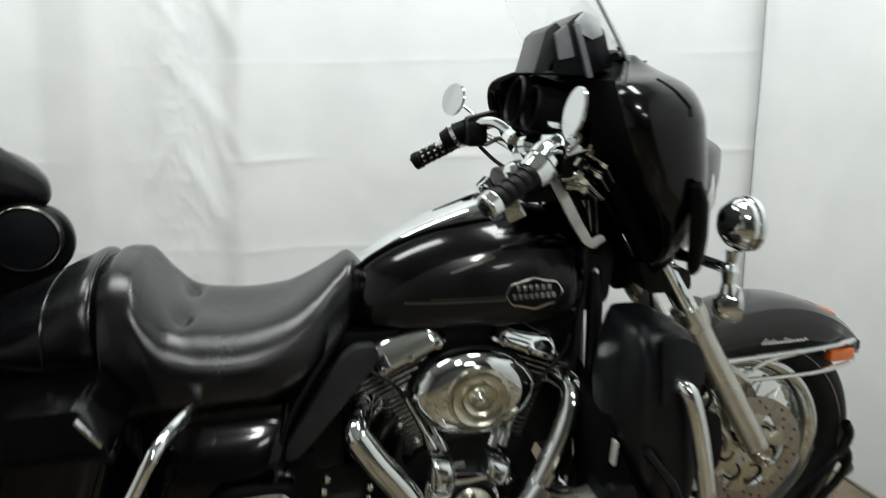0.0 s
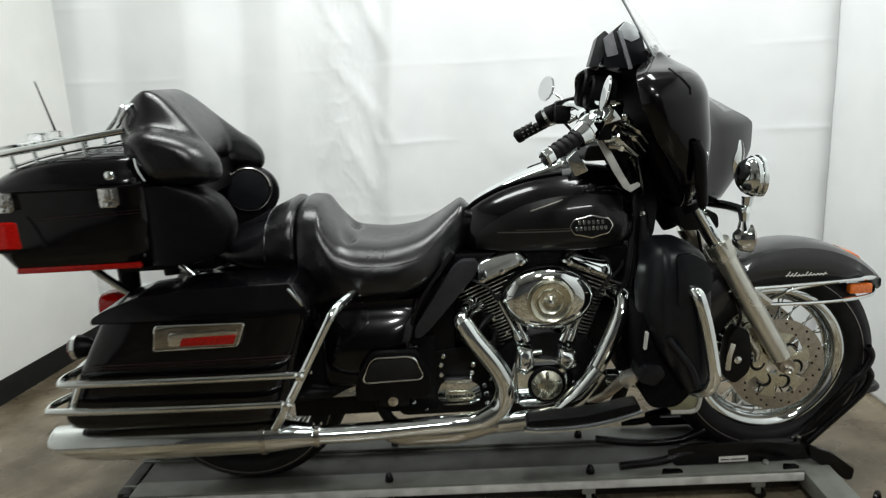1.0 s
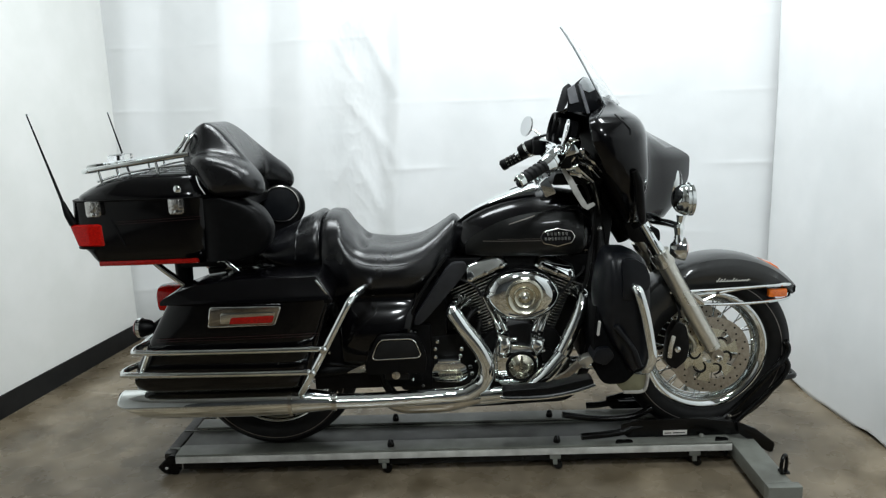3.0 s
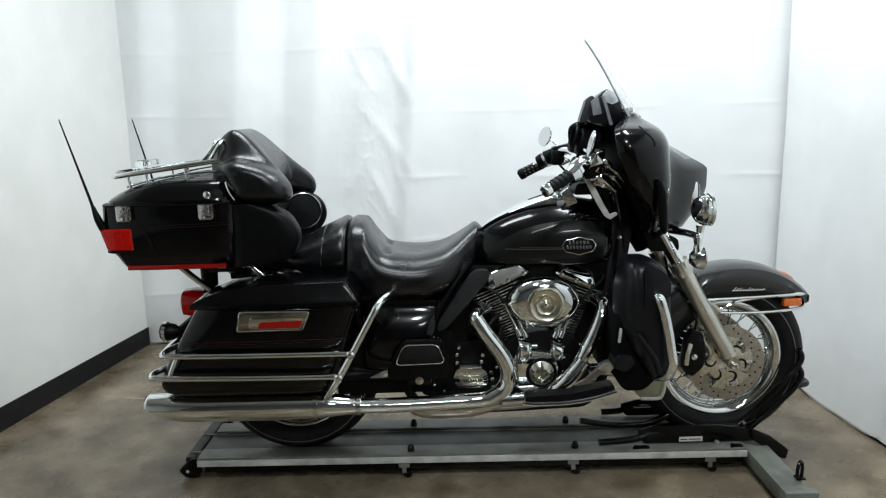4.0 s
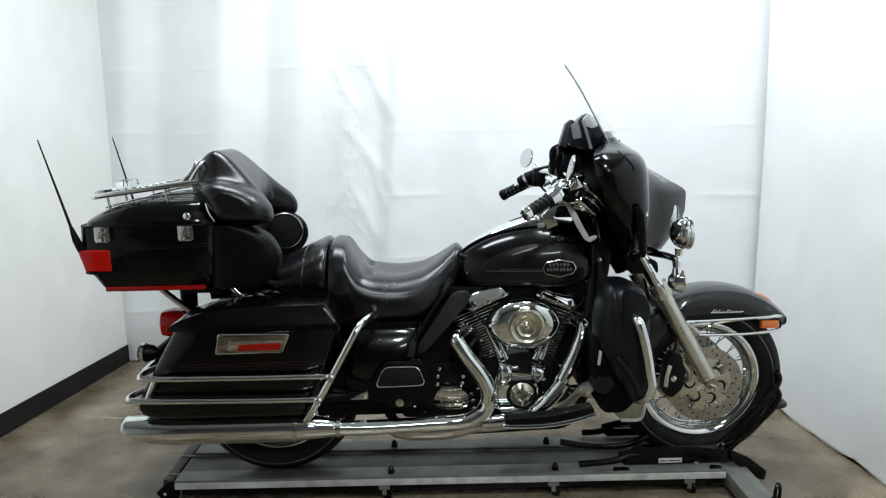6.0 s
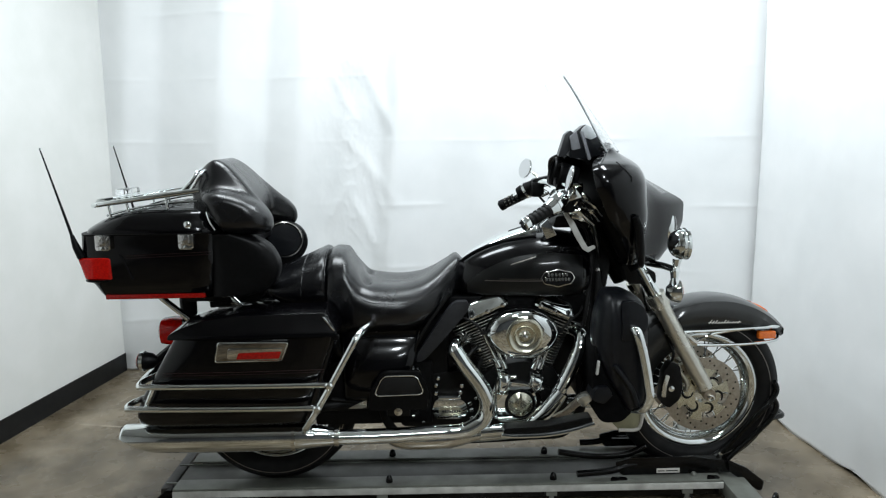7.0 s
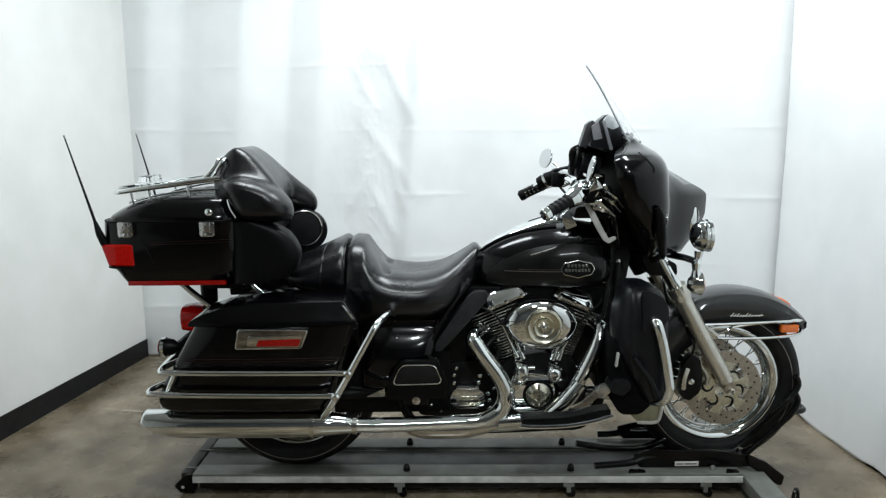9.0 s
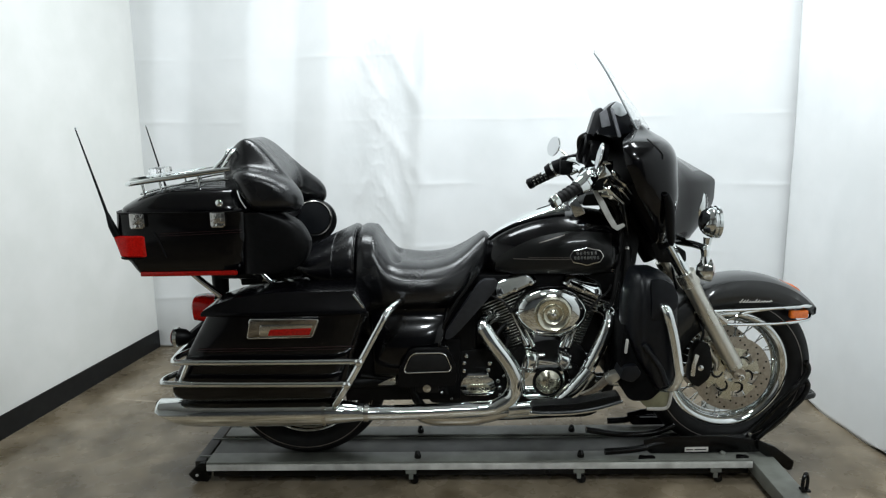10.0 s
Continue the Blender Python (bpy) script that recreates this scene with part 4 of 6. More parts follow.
part("headlight_ring", lathe([(0.078, 0.004), (0.088, -0.004), (0.09, -0.02), (0.086, -0.04), (0.08, -0.02)], pose(0.875, 0, 1.02, 0, 90, 0), 36, True), CHROME, fairing, "chrome headlight ring")


def make_windshield():
    bm = bmesh.new()
    g = []
    for i in range(17):
        v = i / 16
        row = []
        for j in range(25):
            u = -1 + j / 12
            hw = 0.255 - 0.075 * v ** 2
            y = u * hw
            cut = 0.02 * abs(u) ** 3 * v
            x = 0.68 - 0.2 * v - 0.095 * (abs(y) / 0.25) ** 2 * (1 - 0.45 * v)
            z = 1.293 + (0.268 - cut) * v
            row.append(bm.verts.new((x, y, z)))
        g.append(row)
    for i in range(16):
        for j in range(24):
            bm.faces.new((g[i][j], g[i][j + 1], g[i + 1][j + 1], g[i + 1][j]))
    bmesh.ops.recalc_face_normals(bm, faces=bm.faces)
    bmesh.ops.solidify(bm, geom=list(bm.faces), thickness=0.004)
    rim = [row[0].co.copy() for row in g]
    ob = part("windshield", bm, SHIELD, fairing, "clear plastic windshield")
    part("windshield_edge", tube(rim, 0.0026, 8, 1), FROSTED, ob, "polished pale windshield edge")
    ob.visible_shadow = False
    part("windshield_trim", tube([(0.565, -0.235, 1.302), (0.61, -0.16, 1.308), (0.642, 0, 1.312), (0.61, 0.16, 1.308), (0.565, 0.235, 1.302)], 0.008, 8), PLASTIC, fairing, "black windshield trim")
    for y in (-0.14, 0.0, 0.14):
        part("trim_screw", lathe([(0, 0), (0.008, 0), (0.007, 0.004), (0, 0.005)], pose(0.645 - 0.028 * (y / 0.14) ** 2, y, 1.316, 0, 50, 0), 12), PLASTIC, fairing)


make_windshield()


# the pouch follows the windshield: its x grows towards the middle
SWEPT = Matrix(((1, 0.17, 0, 0.028), (0, 1, 0, 0), (0, 0, 1, 0), (0, 0, 0, 1)))


def make_pouch():
    pouch = part("fairing_pouch", slab(corner_outline([(0.475, 1.275), (0.482, 1.335), (0.503, 1.366), (0.53, 1.386), (0.572, 1.352), (0.592, 1.285), (0.54, 1.27)], 0.006), -0.17, 0.09, 0.006, 2, SWEPT), MATTE, fairing, "dark grey pouch strapped inside the windshield")
    part("pocket_flap", slab(corner_outline([(0.438, 1.277), (0.461, 1.352), (0.48, 1.366), (0.492, 1.355), (0.476, 1.30), (0.462, 1.278)], 0.004), -0.165, 0.085, 0.004, 2, SWEPT), SLATE, pouch, "grey pocket flap")
    part("pouch_panel", slab(corner_outline([(0.474, 1.345), (0.497, 1.362), (0.512, 1.305), (0.483, 1.299)], 0.004), -0.178, -0.168, 0.003), GREYCLOTH, pouch, "grey nylon gusset")
    part("pouch_panel", slab(corner_outline([(0.512, 1.366), (0.530, 1.384), (0.556, 1.370), (0.566, 1.343), (0.545, 1.334), (0.522, 1.345)], 0.004), -0.180, -0.168, 0.003), FROSTED, pouch, "pale cloth tag")
    part("pouch_strap", slab(corner_outline([(0.508, 1.362), (0.519, 1.362), (0.548, 1.268), (0.538, 1.266)], 0.003), -0.182, -0.171, 0.002), GREYCLOTH, pouch, "grey webbing strap")


make_pouch()
for s in (-1, 1):
    for x, y, z, r in ((0.478, 0.125, 1.212, 0.043), (0.472, 0.04, 1.222, 0.05)):
        m = pose(x if s < 0 else x + 0.05, s * y, z - 0.006, 0, -75, 0)
        hood = part("gauge_hood", lathe([(0.0, -0.03), (r, -0.03), (r * 1.06, 0.0), (r * 1.02, 0.03), (r * 0.9, 0.03), (r * 0.88, 0.006), (0, 0.004)], m, 28), SOOT, fairing, "black round gauge hood")
        part("gauge_face", lathe([(0.0, 0.008), (r * 0.84, 0.007), (r * 0.86, 0.005), (0.0, 0.0045)], m, 24), MATTE, hood)
        part("gauge_ring", lathe([(r * 0.86, 0.03), (r * 0.95, 0.036), (r * 1.03, 0.03), (r * 0.95, 0.026)], m, 28, True), PLASTIC, hood)

# passing lamps and signals
for s in (-1, 1):
    y = s * 0.21
    lamp = part("passing_lamp", lathe([(0.0, -0.034), (0.024, -0.032), (0.042, -0.022), (0.052, -0.006), (0.055, 0.004), (0.0575, 0.006), (0.0575, 0.012), (0.055, 0.014), (0.055, 0.018), (0.0575, 0.02), (0.0575, 0.03), (0.053, 0.034), (0.049, 0.03), (0.0, 0.026)], pose(0.846, y, 0.978, 0, 90, 0) @ Matrix.Scale(0.93, 4), 36), CHROME, bike, "round chrome passing lamp")
    part("lamp_visor", lathe([(0.0575, 0.021), (0.0595, 0.022), (0.0595, 0.031), (0.0575, 0.031)], pose(0.846, y, 0.978, 0, 90, 0) @ Matrix.Scale(0.93, 4), 36, True), CHROME, lamp)
    part("lamp_lens", lathe([(0.0, 0.042), (0.03, 0.039), (0.05, 0.032), (0.048, 0.03), (0.0, 0.028)], pose(0.846, y, 0.978, 0, 90, 0) @ Matrix.Scale(0.93, 4), 32), GLASS, lamp, "glass lamp lens")
    part("lamp_stem", tube([(0.845, y, 0.925), (0.842, y, 0.90), (0.838, y, 0.885)], [0.016, 0.012, 0.02], 14), CHROME, lamp)
    sig = part("turn_signal", lathe([(0.0, -0.04), (0.012, -0.038), (0.022, -0.02), (0.027, 0.004), (0.028, 0.02), (0.024, 0.024), (0.0, 0.024)], pose(0.842, y, 0.812, 0, 90, 0) @ Matrix.Diagonal((1.45, 1.0, 0.8, 1)), 26), CHROME, bike, "chrome bullet turn signal")
    part("signal_lens", lathe([(0.0, 0.034), (0.018, 0.03), (0.025, 0.022), (0.0, 0.021)], pose(0.842, y, 0.812, 0, 90, 0) @ Matrix.Diagonal((1.45, 1.0, 0.8, 1)), 24), AMBER, sig, "amber lens")
    part("signal_stem", tube([(0.84, y, 0.835), (0.838, y, 0.86), (0.837, y, 0.885)], [0.02, 0.013, 0.016], 14), CHROME, sig)
part("lamp_bar", tube([(0.84, -0.22, 0.888), (0.83, -0.12, 0.885), (0.80, 0, 0.88), (0.83, 0.12, 0.885), (0.84, 0.22, 0.888)], 0.013, 12), CHROME, bike, "chrome lamp bar")

# ---- handlebar and controls ----
bar = part("handlebar", tube([(0.36, -0.345, 1.10), (0.42, -0.30, 1.145), (0.47, -0.22, 1.165), (0.50, -0.12, 1.135), (0.505, 0, 1.125), (0.50, 0.12, 1.135), (0.47, 0.22, 1.165), (0.42, 0.30, 1.145), (0.36, 0.345, 1.10)], 0.013, 14), CHROME, bike, "chrome handlebar with black grips")
for s in (-1, 1):
    d = 0.008 if s < 0 else 0.022
    e = 0.012 if s < 0 else 0.0
    grip = part("grip", tube([(0.285 + d, s * 0.375, 1.062 + e), (0.292 + d, s * 0.372, 1.066 + e), (0.36 + d, s * 0.345, 1.10 + e), (0.385 + d, s * 0.33, 1.118 + e)], [0.015, 0.0185, 0.0185, 0.0195], 18), RUBBER, bar, "black ribbed rubber grip")
    for k in range(5):
        t = 0.1 + 0.17 * k
        p = Vector((0.29 + d, s * 0.373, 1.065 + e)).lerp(Vector((0.375 + d, s * 0.337, 1.11 + e)), t)
        q = Vector((0.29 + d, s * 0.373, 1.065 + e)).lerp(Vector((0.375 + d, s * 0.337, 1.11 + e)), t + 0.06)
        part("grip_band", tube([p, q], 0.0205, 18), PLASTIC, grip)
        # bright metal cleats imitate highlights between the ribs, far grip only
        for j in range(9 if s > 0 else 0):
            a = 2 * math.pi * j / 9
            u = (q - p).normalized()
            v = u.orthogonal().normalized()
            o = (v * math.cos(a) + u.cross(v) * math.sin(a)) * 0.0195
            part("grip_glint", tube([q + o + u * 0.001, q + o + (q - p) * 1.5], 0.0032, 6), WORN, grip, "bright cleat standing in for a highlight between ribs")
    a, b = Vector((0.283 + d, s * 0.376, 1.0605 + e)), Vector((0.297 + d, s * 0.37, 1.068 + e))
    part("grip_end", tube([a - (b - a) * 0.25, a, b, b + (b - a) * 0.2], [0.016, 0.0225, 0.0225, 0.019], 20), CHROME if s < 0 else PLASTIC, grip, "grip end cap")
    switch = part("switch_housing", tube([(0.375, s * 0.335, 1.113), (0.40, s * 0.322, 1.128), (0.43, s * 0.30, 1.148)], [0.026, 0.031, 0.024], 16), PLASTIC if s > 0 else CHROME, bar, "switch housing")
    part("clamp_band", tube([(0.398, s * 0.323, 1.127), (0.406, s * 0.319, 1.132)], 0.033, 16), CHROME, switch)
    part("master_cylinder", slab(corner_outline([(0.415, 1.13), (0.49, 1.15), (0.495, 1.19), (0.42, 1.175)], 0.008), s * 0.285 - 0.022, s * 0.285 + 0.022, 0.006), CHROME if s < 0 else PLASTIC, bar, "control fluid reservoir")
    lever = slab(corner_outline([(0.424, 1.105), (0.442, 1.108), (0.487, 1.022), (0.506, 0.990), (0.527, 0.998), (0.531, 0.989), (0.506, 0.974), (0.49, 0.984), (0.464, 1.026)], 0.004, 3), s * 0.24 - 0.006, s * 0.24 + 0.006, 0.003, 2, Matrix.Translation((0.002, 0, -0.053)) @ Matrix.Diagonal((1.039, 1, 1.039, 1)))
    if s < 0:
        part("brake_lever", lever, PALESTEEL, bar, "silver hand lever")
    else:
        lever.free()
        part("clutch_lever", tube([(0.44, 0.31, 1.12), (0.42, 0.36, 1.10), (0.37, 0.40, 1.085), (0.32, 0.43, 1.07)], [0.011, 0.008, 0.007, 0.007], 10), SATIN, bar, "silver hand lever")
    # mirrors
    stem = part("mirror_stem", tube([(0.445, s * 0.325, 1.15), (0.455, s * 0.35, 1.175), (0.437, s * 0.37, 1.195)], 0.005, 10), CHROME, bar, "chrome mirror stem")
    mm = pose(0.436 if s < 0 else 0.402, s * (0.375 if s < 0 else 0.34), 1.216, 0, -76, -5 if s < 0 else 19)
    prof = [(0.0, -0.014), (0.02, -0.012), (0.036, -0.006), (0.042, 0.001), (0.041, 0.003), (0.0, 0.003)]
    wide = 1.3 if s < 0 else 1.25
    head = lathe(prof, mm @ Matrix.Diagonal((1.0, wide, 1, 1)), 30)
    mirror = part("mirror", head, CHROME, bar, "oval chrome mirror")
    part("mirror_glass", lathe([(0.0, 0.0032), (0.0385, 0.0032), (0.0385, 0.0042), (0.0, 0.0042)], mm @ Matrix.Diagonal((1.0, wide, 1, 1)), 30), MIRROR, mirror)
    part("cable", tube([(0.43, s * 0.3, 1.13), (0.48, s * 0.24, 1.07), (0.54, s * 0.15, 1.02), (0.57, s * 0.1, 0.93)], 0.005, 8), RUBBER, bar)
    part("cable", tube([(0.45, s * 0.28, 1.14), (0.51, s * 0.2, 1.10), (0.56, s * 0.12, 1.03), (0.6, s * 0.08, 0.95)], 0.006, 8), CHROME, bar, "braided cable")
part("throttle_housing", lathe([(0, -0.022), (0.026, -0.022), (0.029, -0.01), (0.029, 0.01), (0.026, 0.022), (0, 0.022)], pose(0.405, -0.318, 1.135, 0, 52, 36), 20), CHROME, bar, "chrome throttle housing")
part("reservoir_cap", box(0.432, 0.492, -0.312, -0.258, 1.186, 1.197, 0.004, 2, pose(0.0, 0, 0.0)), CHROME, bar, "chrome fluid reservoir cap")
part("switch_box", box(0.425, 0.468, -0.30, -0.25, 1.10, 1.15, 0.008), PLASTIC, bar, "black switch box")
part("switch_box", box(0.415, 0.465, 0.25, 0.305, 1.105, 1.165, 0.008), PLASTIC, bar, "black switch box")
for y0, z0, r in ((-0.27, 1.11, 0.006), (-0.24, 1.10, 0.0045), (-0.21, 1.12, 0.0055), (0.24, 1.11, 0.0055)):
    part("hose", tube([(0.455, y0, z0), (0.50, y0 * 0.92, z0 + 0.015), (0.545, y0 * 0.75, z0 - 0.03), (0.575, y0 * 0.55, z0 - 0.10), (0.60, y0 * 0.4, z0 - 0.19)], r, 8), RUBBER if r < 0.005 else WORN, bar, "control hose")
part("bar_clamp", tube([(0.472, -0.075, 1.138), (0.472, -0.035, 1.132)], 0.024, 16), CHROME, bar)
part("bar_clamp", tube([(0.472, 0.035, 1.132), (0.472, 0.075, 1.138)], 0.024, 16), CHROME, bar)
part("brake_line_block", box(0.505, 0.535, -0.235, -0.20, 1.07, 1.095, 0.006), ENGINE, bar, "black brake line block")
for x0, z0, x1, z1, y, r, mat in ((0.447, 1.121, 0.545, 1.055, -0.262, 0.0075, CHROME), (0.47, 1.084, 0.53, 1.06, -0.255, 0.009, WORN), (0.515, 1.137, 0.58, 1.08, -0.235, 0.0055, WORN), (0.505, 1.118, 0.572, 1.062, -0.23, 0.0055, CHROME),
                                  (0.455, 1.10, 0.515, 1.098, -0.27, 0.0095, CHROME), (0.49, 1.155, 0.53, 1.135, -0.25, 0.008, CHROME), (0.46, 1.14, 0.49, 1.115, -0.28, 0.011, PLASTIC)):
    line = part("control_line", tube([(x0, y, z0), ((x0 + x1) / 2, y - 0.006, (z0 + z1) / 2 + 0.006), (x1, y + 0.02, z1)], r, 10), mat, bar, "polished control line")
    part("line_nut", tube([(x0 + (x1 - x0) * 0.42, y - 0.005, z0 + (z1 - z0) * 0.42 + 0.005), (x0 + (x1 - x0) * 0.56, y - 0.005, z0 + (z1 - z0) * 0.56 + 0.006)], r * 1.45, 6), CHROME, line)
for y in (-0.1, 0.07):
    part("riser_post", slab(corner_outline([(0.392, 1.035), (0.418, 1.058), (0.45, 1.0), (0.412, 0.985)], 0.006), y, y + 0.03, 0.007, 3), CHROME, bar, "chrome riser post")
part("riser", box(0.47, 0.53, -0.07, 0.07, 1.07, 1.145, 0.012), CHROME, bar, "chrome handlebar riser")
part("ignition_switch", lathe([(0, 0), (0.026, 0), (0.026, 0.03), (0.018, 0.04), (0, 0.042)], pose(0.455, -0.03, 1.06, 0, -20, 0), 20), CHROME, bar, "chrome ignition knob")
part("top_clamp", slab(corner_outline([(0.43, 1.03), (0.60, 1.03), (0.60, 1.075), (0.44, 1.07)], 0.01), -0.13, 0.13, 0.01), ENGINE, bar, "black upper fork clamp")

# ---- lower fairings, guards and boards ----
def make_lower_fairing():
    table = [(0.43, 0.655, 0.70, -0.335), (0.46, 0.635, 0.712, -0.346), (0.50, 0.61, 0.718, -0.354), (0.55, 0.582, 0.72, -0.359), (0.60, 0.558, 0.72, -0.362), (0.65, 0.543, 0.718, -0.364), (0.70, 0.541, 0.716, -0.364),
             (0.75, 0.548, 0.712, -0.361), (0.79, 0.558, 0.703, -0.354), (0.815, 0.568, 0.686, -0.342), (0.83, 0.582, 0.655, -0.315)]
    rings = []
    for k in range(41):
        z = 0.43 + 0.40 * k / 40
        x0, x1, yo = blend(table, z)
        ring = ring_z(z, x0, x1, (-0.19 - yo) / 2, 3.6, 56, (-0.19 + yo) / 2)
        for q in ring:
            # a shallow valley between the rounded rear edge and the front panel
            if q.y < -0.28:
                q.y += 0.013 * math.exp(-((q.x - (0.607 + 0.10 * max(0.0, 0.62 - z))) / 0.012) ** 2)
                q.y += 0.035 * max(0.0, min(1.0, (0.61 - q.x) / 0.075)) ** 1.5
        rings.append(ring)
    shell = to_mesh("lower_fairing", loft(rings), MATTE, True, 60)
    twin = shell.copy()
    twin.transform(Matrix.Diagonal((1, -1, 1, 1)))
    twin.flip_normals()
    right = part("lower_fairing", shell, MATTE, bike, "matte black lower leg fairing")
    left = part("lower_fairing", twin, MATTE, bike, "matte black lower leg fairing")
    for ob, s in ((right, -1), (left, 1)):
        def side(bm):
            return bm if s < 0 else mirrored(bm)
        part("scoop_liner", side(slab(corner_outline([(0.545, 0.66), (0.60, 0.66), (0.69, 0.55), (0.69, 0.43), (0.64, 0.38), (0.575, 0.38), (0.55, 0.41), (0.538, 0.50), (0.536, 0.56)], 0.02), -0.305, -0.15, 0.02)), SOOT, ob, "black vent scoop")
        part("glove_door", side(slab(corner_outline([(0.612, 0.816), (0.653, 0.818), (0.686, 0.797), (0.701, 0.762), (0.70, 0.722), (0.662, 0.696), (0.650, 0.683), (0.616, 0.684), (0.617, 0.735)], 0.012), -0.3665, -0.35, 0.004)), MATTE, ob, "glovebox door")
        part("fairing_fold", side(tube([(0.596, -0.358, 0.60), (0.625, -0.361, 0.56), (0.655, -0.362, 0.515), (0.675, -0.36, 0.46)], 0.009, 10)), MATTE, ob, "moulded fold")
        part("vent_blade", side(slab(corner_outline([(0.545, 0.556), (0.552, 0.558), (0.557, 0.604), (0.55, 0.604)], 0.002), -0.325, -0.312, 0.001)), PALESTEEL, ob, "pale vent blade")
        part("vent_knob", side(slab(corner_outline([(0.545, 0.513), (0.586, 0.516), (0.602, 0.485), (0.572, 0.454), (0.527, 0.472)], 0.012), -0.33, -0.24, 0.01)), MATTE, ob, "black vent knob")
    return right


make_lower_fairing()
pair("engine_guard", tube([(0.645, -0.30, 0.718), (0.653, -0.36, 0.724), (0.662, -0.384, 0.712), (0.683, -0.388, 0.635), (0.70, -0.388, 0.545), (0.706, -0.386, 0.498), (0.695, -0.368, 0.455), (0.668, -0.30, 0.43), (0.62, -0.22, 0.415), (0.55, -0.17, 0.40), (0.50, -0.12, 0.385)], 0.0165, 16), CHROME, bike, "bent chrome engine guard")
pad = slab(corner_outline([(0.228, 0.374), (0.234, 0.396), (0.38, 0.402), (0.49, 0.424), (0.522, 0.428), (0.526, 0.408), (0.48, 0.392), (0.36, 0.376)], 0.008), -0.37, -0.318, 0.007, 3)
boards = pair("footboard", pad, PLASTIC, bike, "black rubber footboard with chrome edge")
for ob, s in zip(boards, (-1, 1)):
    y = s * 0.372
    part("board_edge", tube([(0.222, y, 0.374), (0.27, y, 0.369), (0.37, y, 0.371), (0.46, y, 0.385), (0.53, y, 0.406)], 0.0068, 8), CHROME, ob, "chrome footboard edge")
    part("board_bracket", slab(corner_outline([(0.30, 0.335), (0.50, 0.36), (0.50, 0.38), (0.29, 0.365)], 0.006), s * 0.28 - 0.03, s * 0.28 + 0.03, 0.004), ENGINE, ob)
pedal = part("brake_pedal", slab(corner_outline([(0.405, 0.392), (0.449, 0.413), (0.498, 0.461), (0.513, 0.441), (0.47, 0.405), (0.44, 0.39)], 0.006), -0.275, -0.26, 0.005), DISC, bike, "dull steel brake pedal")
part("pedal_pad", slab(corner_outline([(0.488, 0.452), (0.503, 0.467), (0.531, 0.477), (0.542, 0.456), (0.512, 0.432)], 0.006), -0.29, -0.25, 0.006), SATIN, pedal, "worn alloy pedal pad")
tray = part("lower_tray", slab(corner_outline([(0.65, 0.37), (0.772, 0.37), (0.766, 0.298), (0.752, 0.275), (0.685, 0.275), (0.655, 0.305)], 0.016), -0.128, -0.112, 0.004), YELLOWED, bike, "grey metal tray behind the front wheel")
part("tray_rim", tube([(0.682, -0.13, 0.2765), (0.70, -0.13, 0.276), (0.746, -0.13, 0.2765), (0.763, -0.13, 0.296), (0.771, -0.13, 0.36)], 0.0065, 8), PALE, tray, "cream tray rim")

# ---- engine ----
crank = part("crankcase", slab(corner_outline([(0.17, 0.30), (0.47, 0.30), (0.50, 0.40), (0.44, 0.52), (0.33, 0.55), (0.22, 0.53), (0.14, 0.46)], 0.03), -0.13, 0.14, 0.02), ENGINE, bike, "black crankcase")
cover = slab(corner_outline([(0.232, 0.33), (0.345, 0.328), (0.372, 0.37), (0.375, 0.425), (0.345, 0.47), (0.25, 0.484), (0.228, 0.45)], 0.02), -0.156, -0.115, 0.02, 5)
cam_cover = part("cam_cover", cover, CHROME, bike, "chrome cam cover")
part("timer_ring", lathe([(0.045, 0.0), (0.056, 0.0), (0.056, 0.006), (0.051, 0.012), (0.045, 0.01)], at_right(0.314, -0.151, 0.397), 36, True), PLASTIC, cam_cover)
timer = part("timer_cover", lathe([(0.0, 0.0), (0.046, 0.0), (0.046, 0.009), (0.043, 0.0125), (0.034, 0.0145), (0.031, 0.018), (0.018, 0.021), (0.0, 0.022)], at_right(0.314, -0.151, 0.397), 36), BRUSHED, cam_cover, "round brushed timer cover")
part("timer_bar", box(0.309, 0.319, -0.1745, -0.1645, 0.359, 0.435, 0.002), BRUSHED, timer)
for k in range(5):
    a = math.radians(90 + 72 * k)
    part("cover_screw", lathe([(0, 0), (0.005, 0), (0.005, 0.003), (0, 0.004)], at_right(0.314 + 0.038 * math.cos(a), -0.1645, 0.397 + 0.038 * math.sin(a)), 10), CHROME, timer)


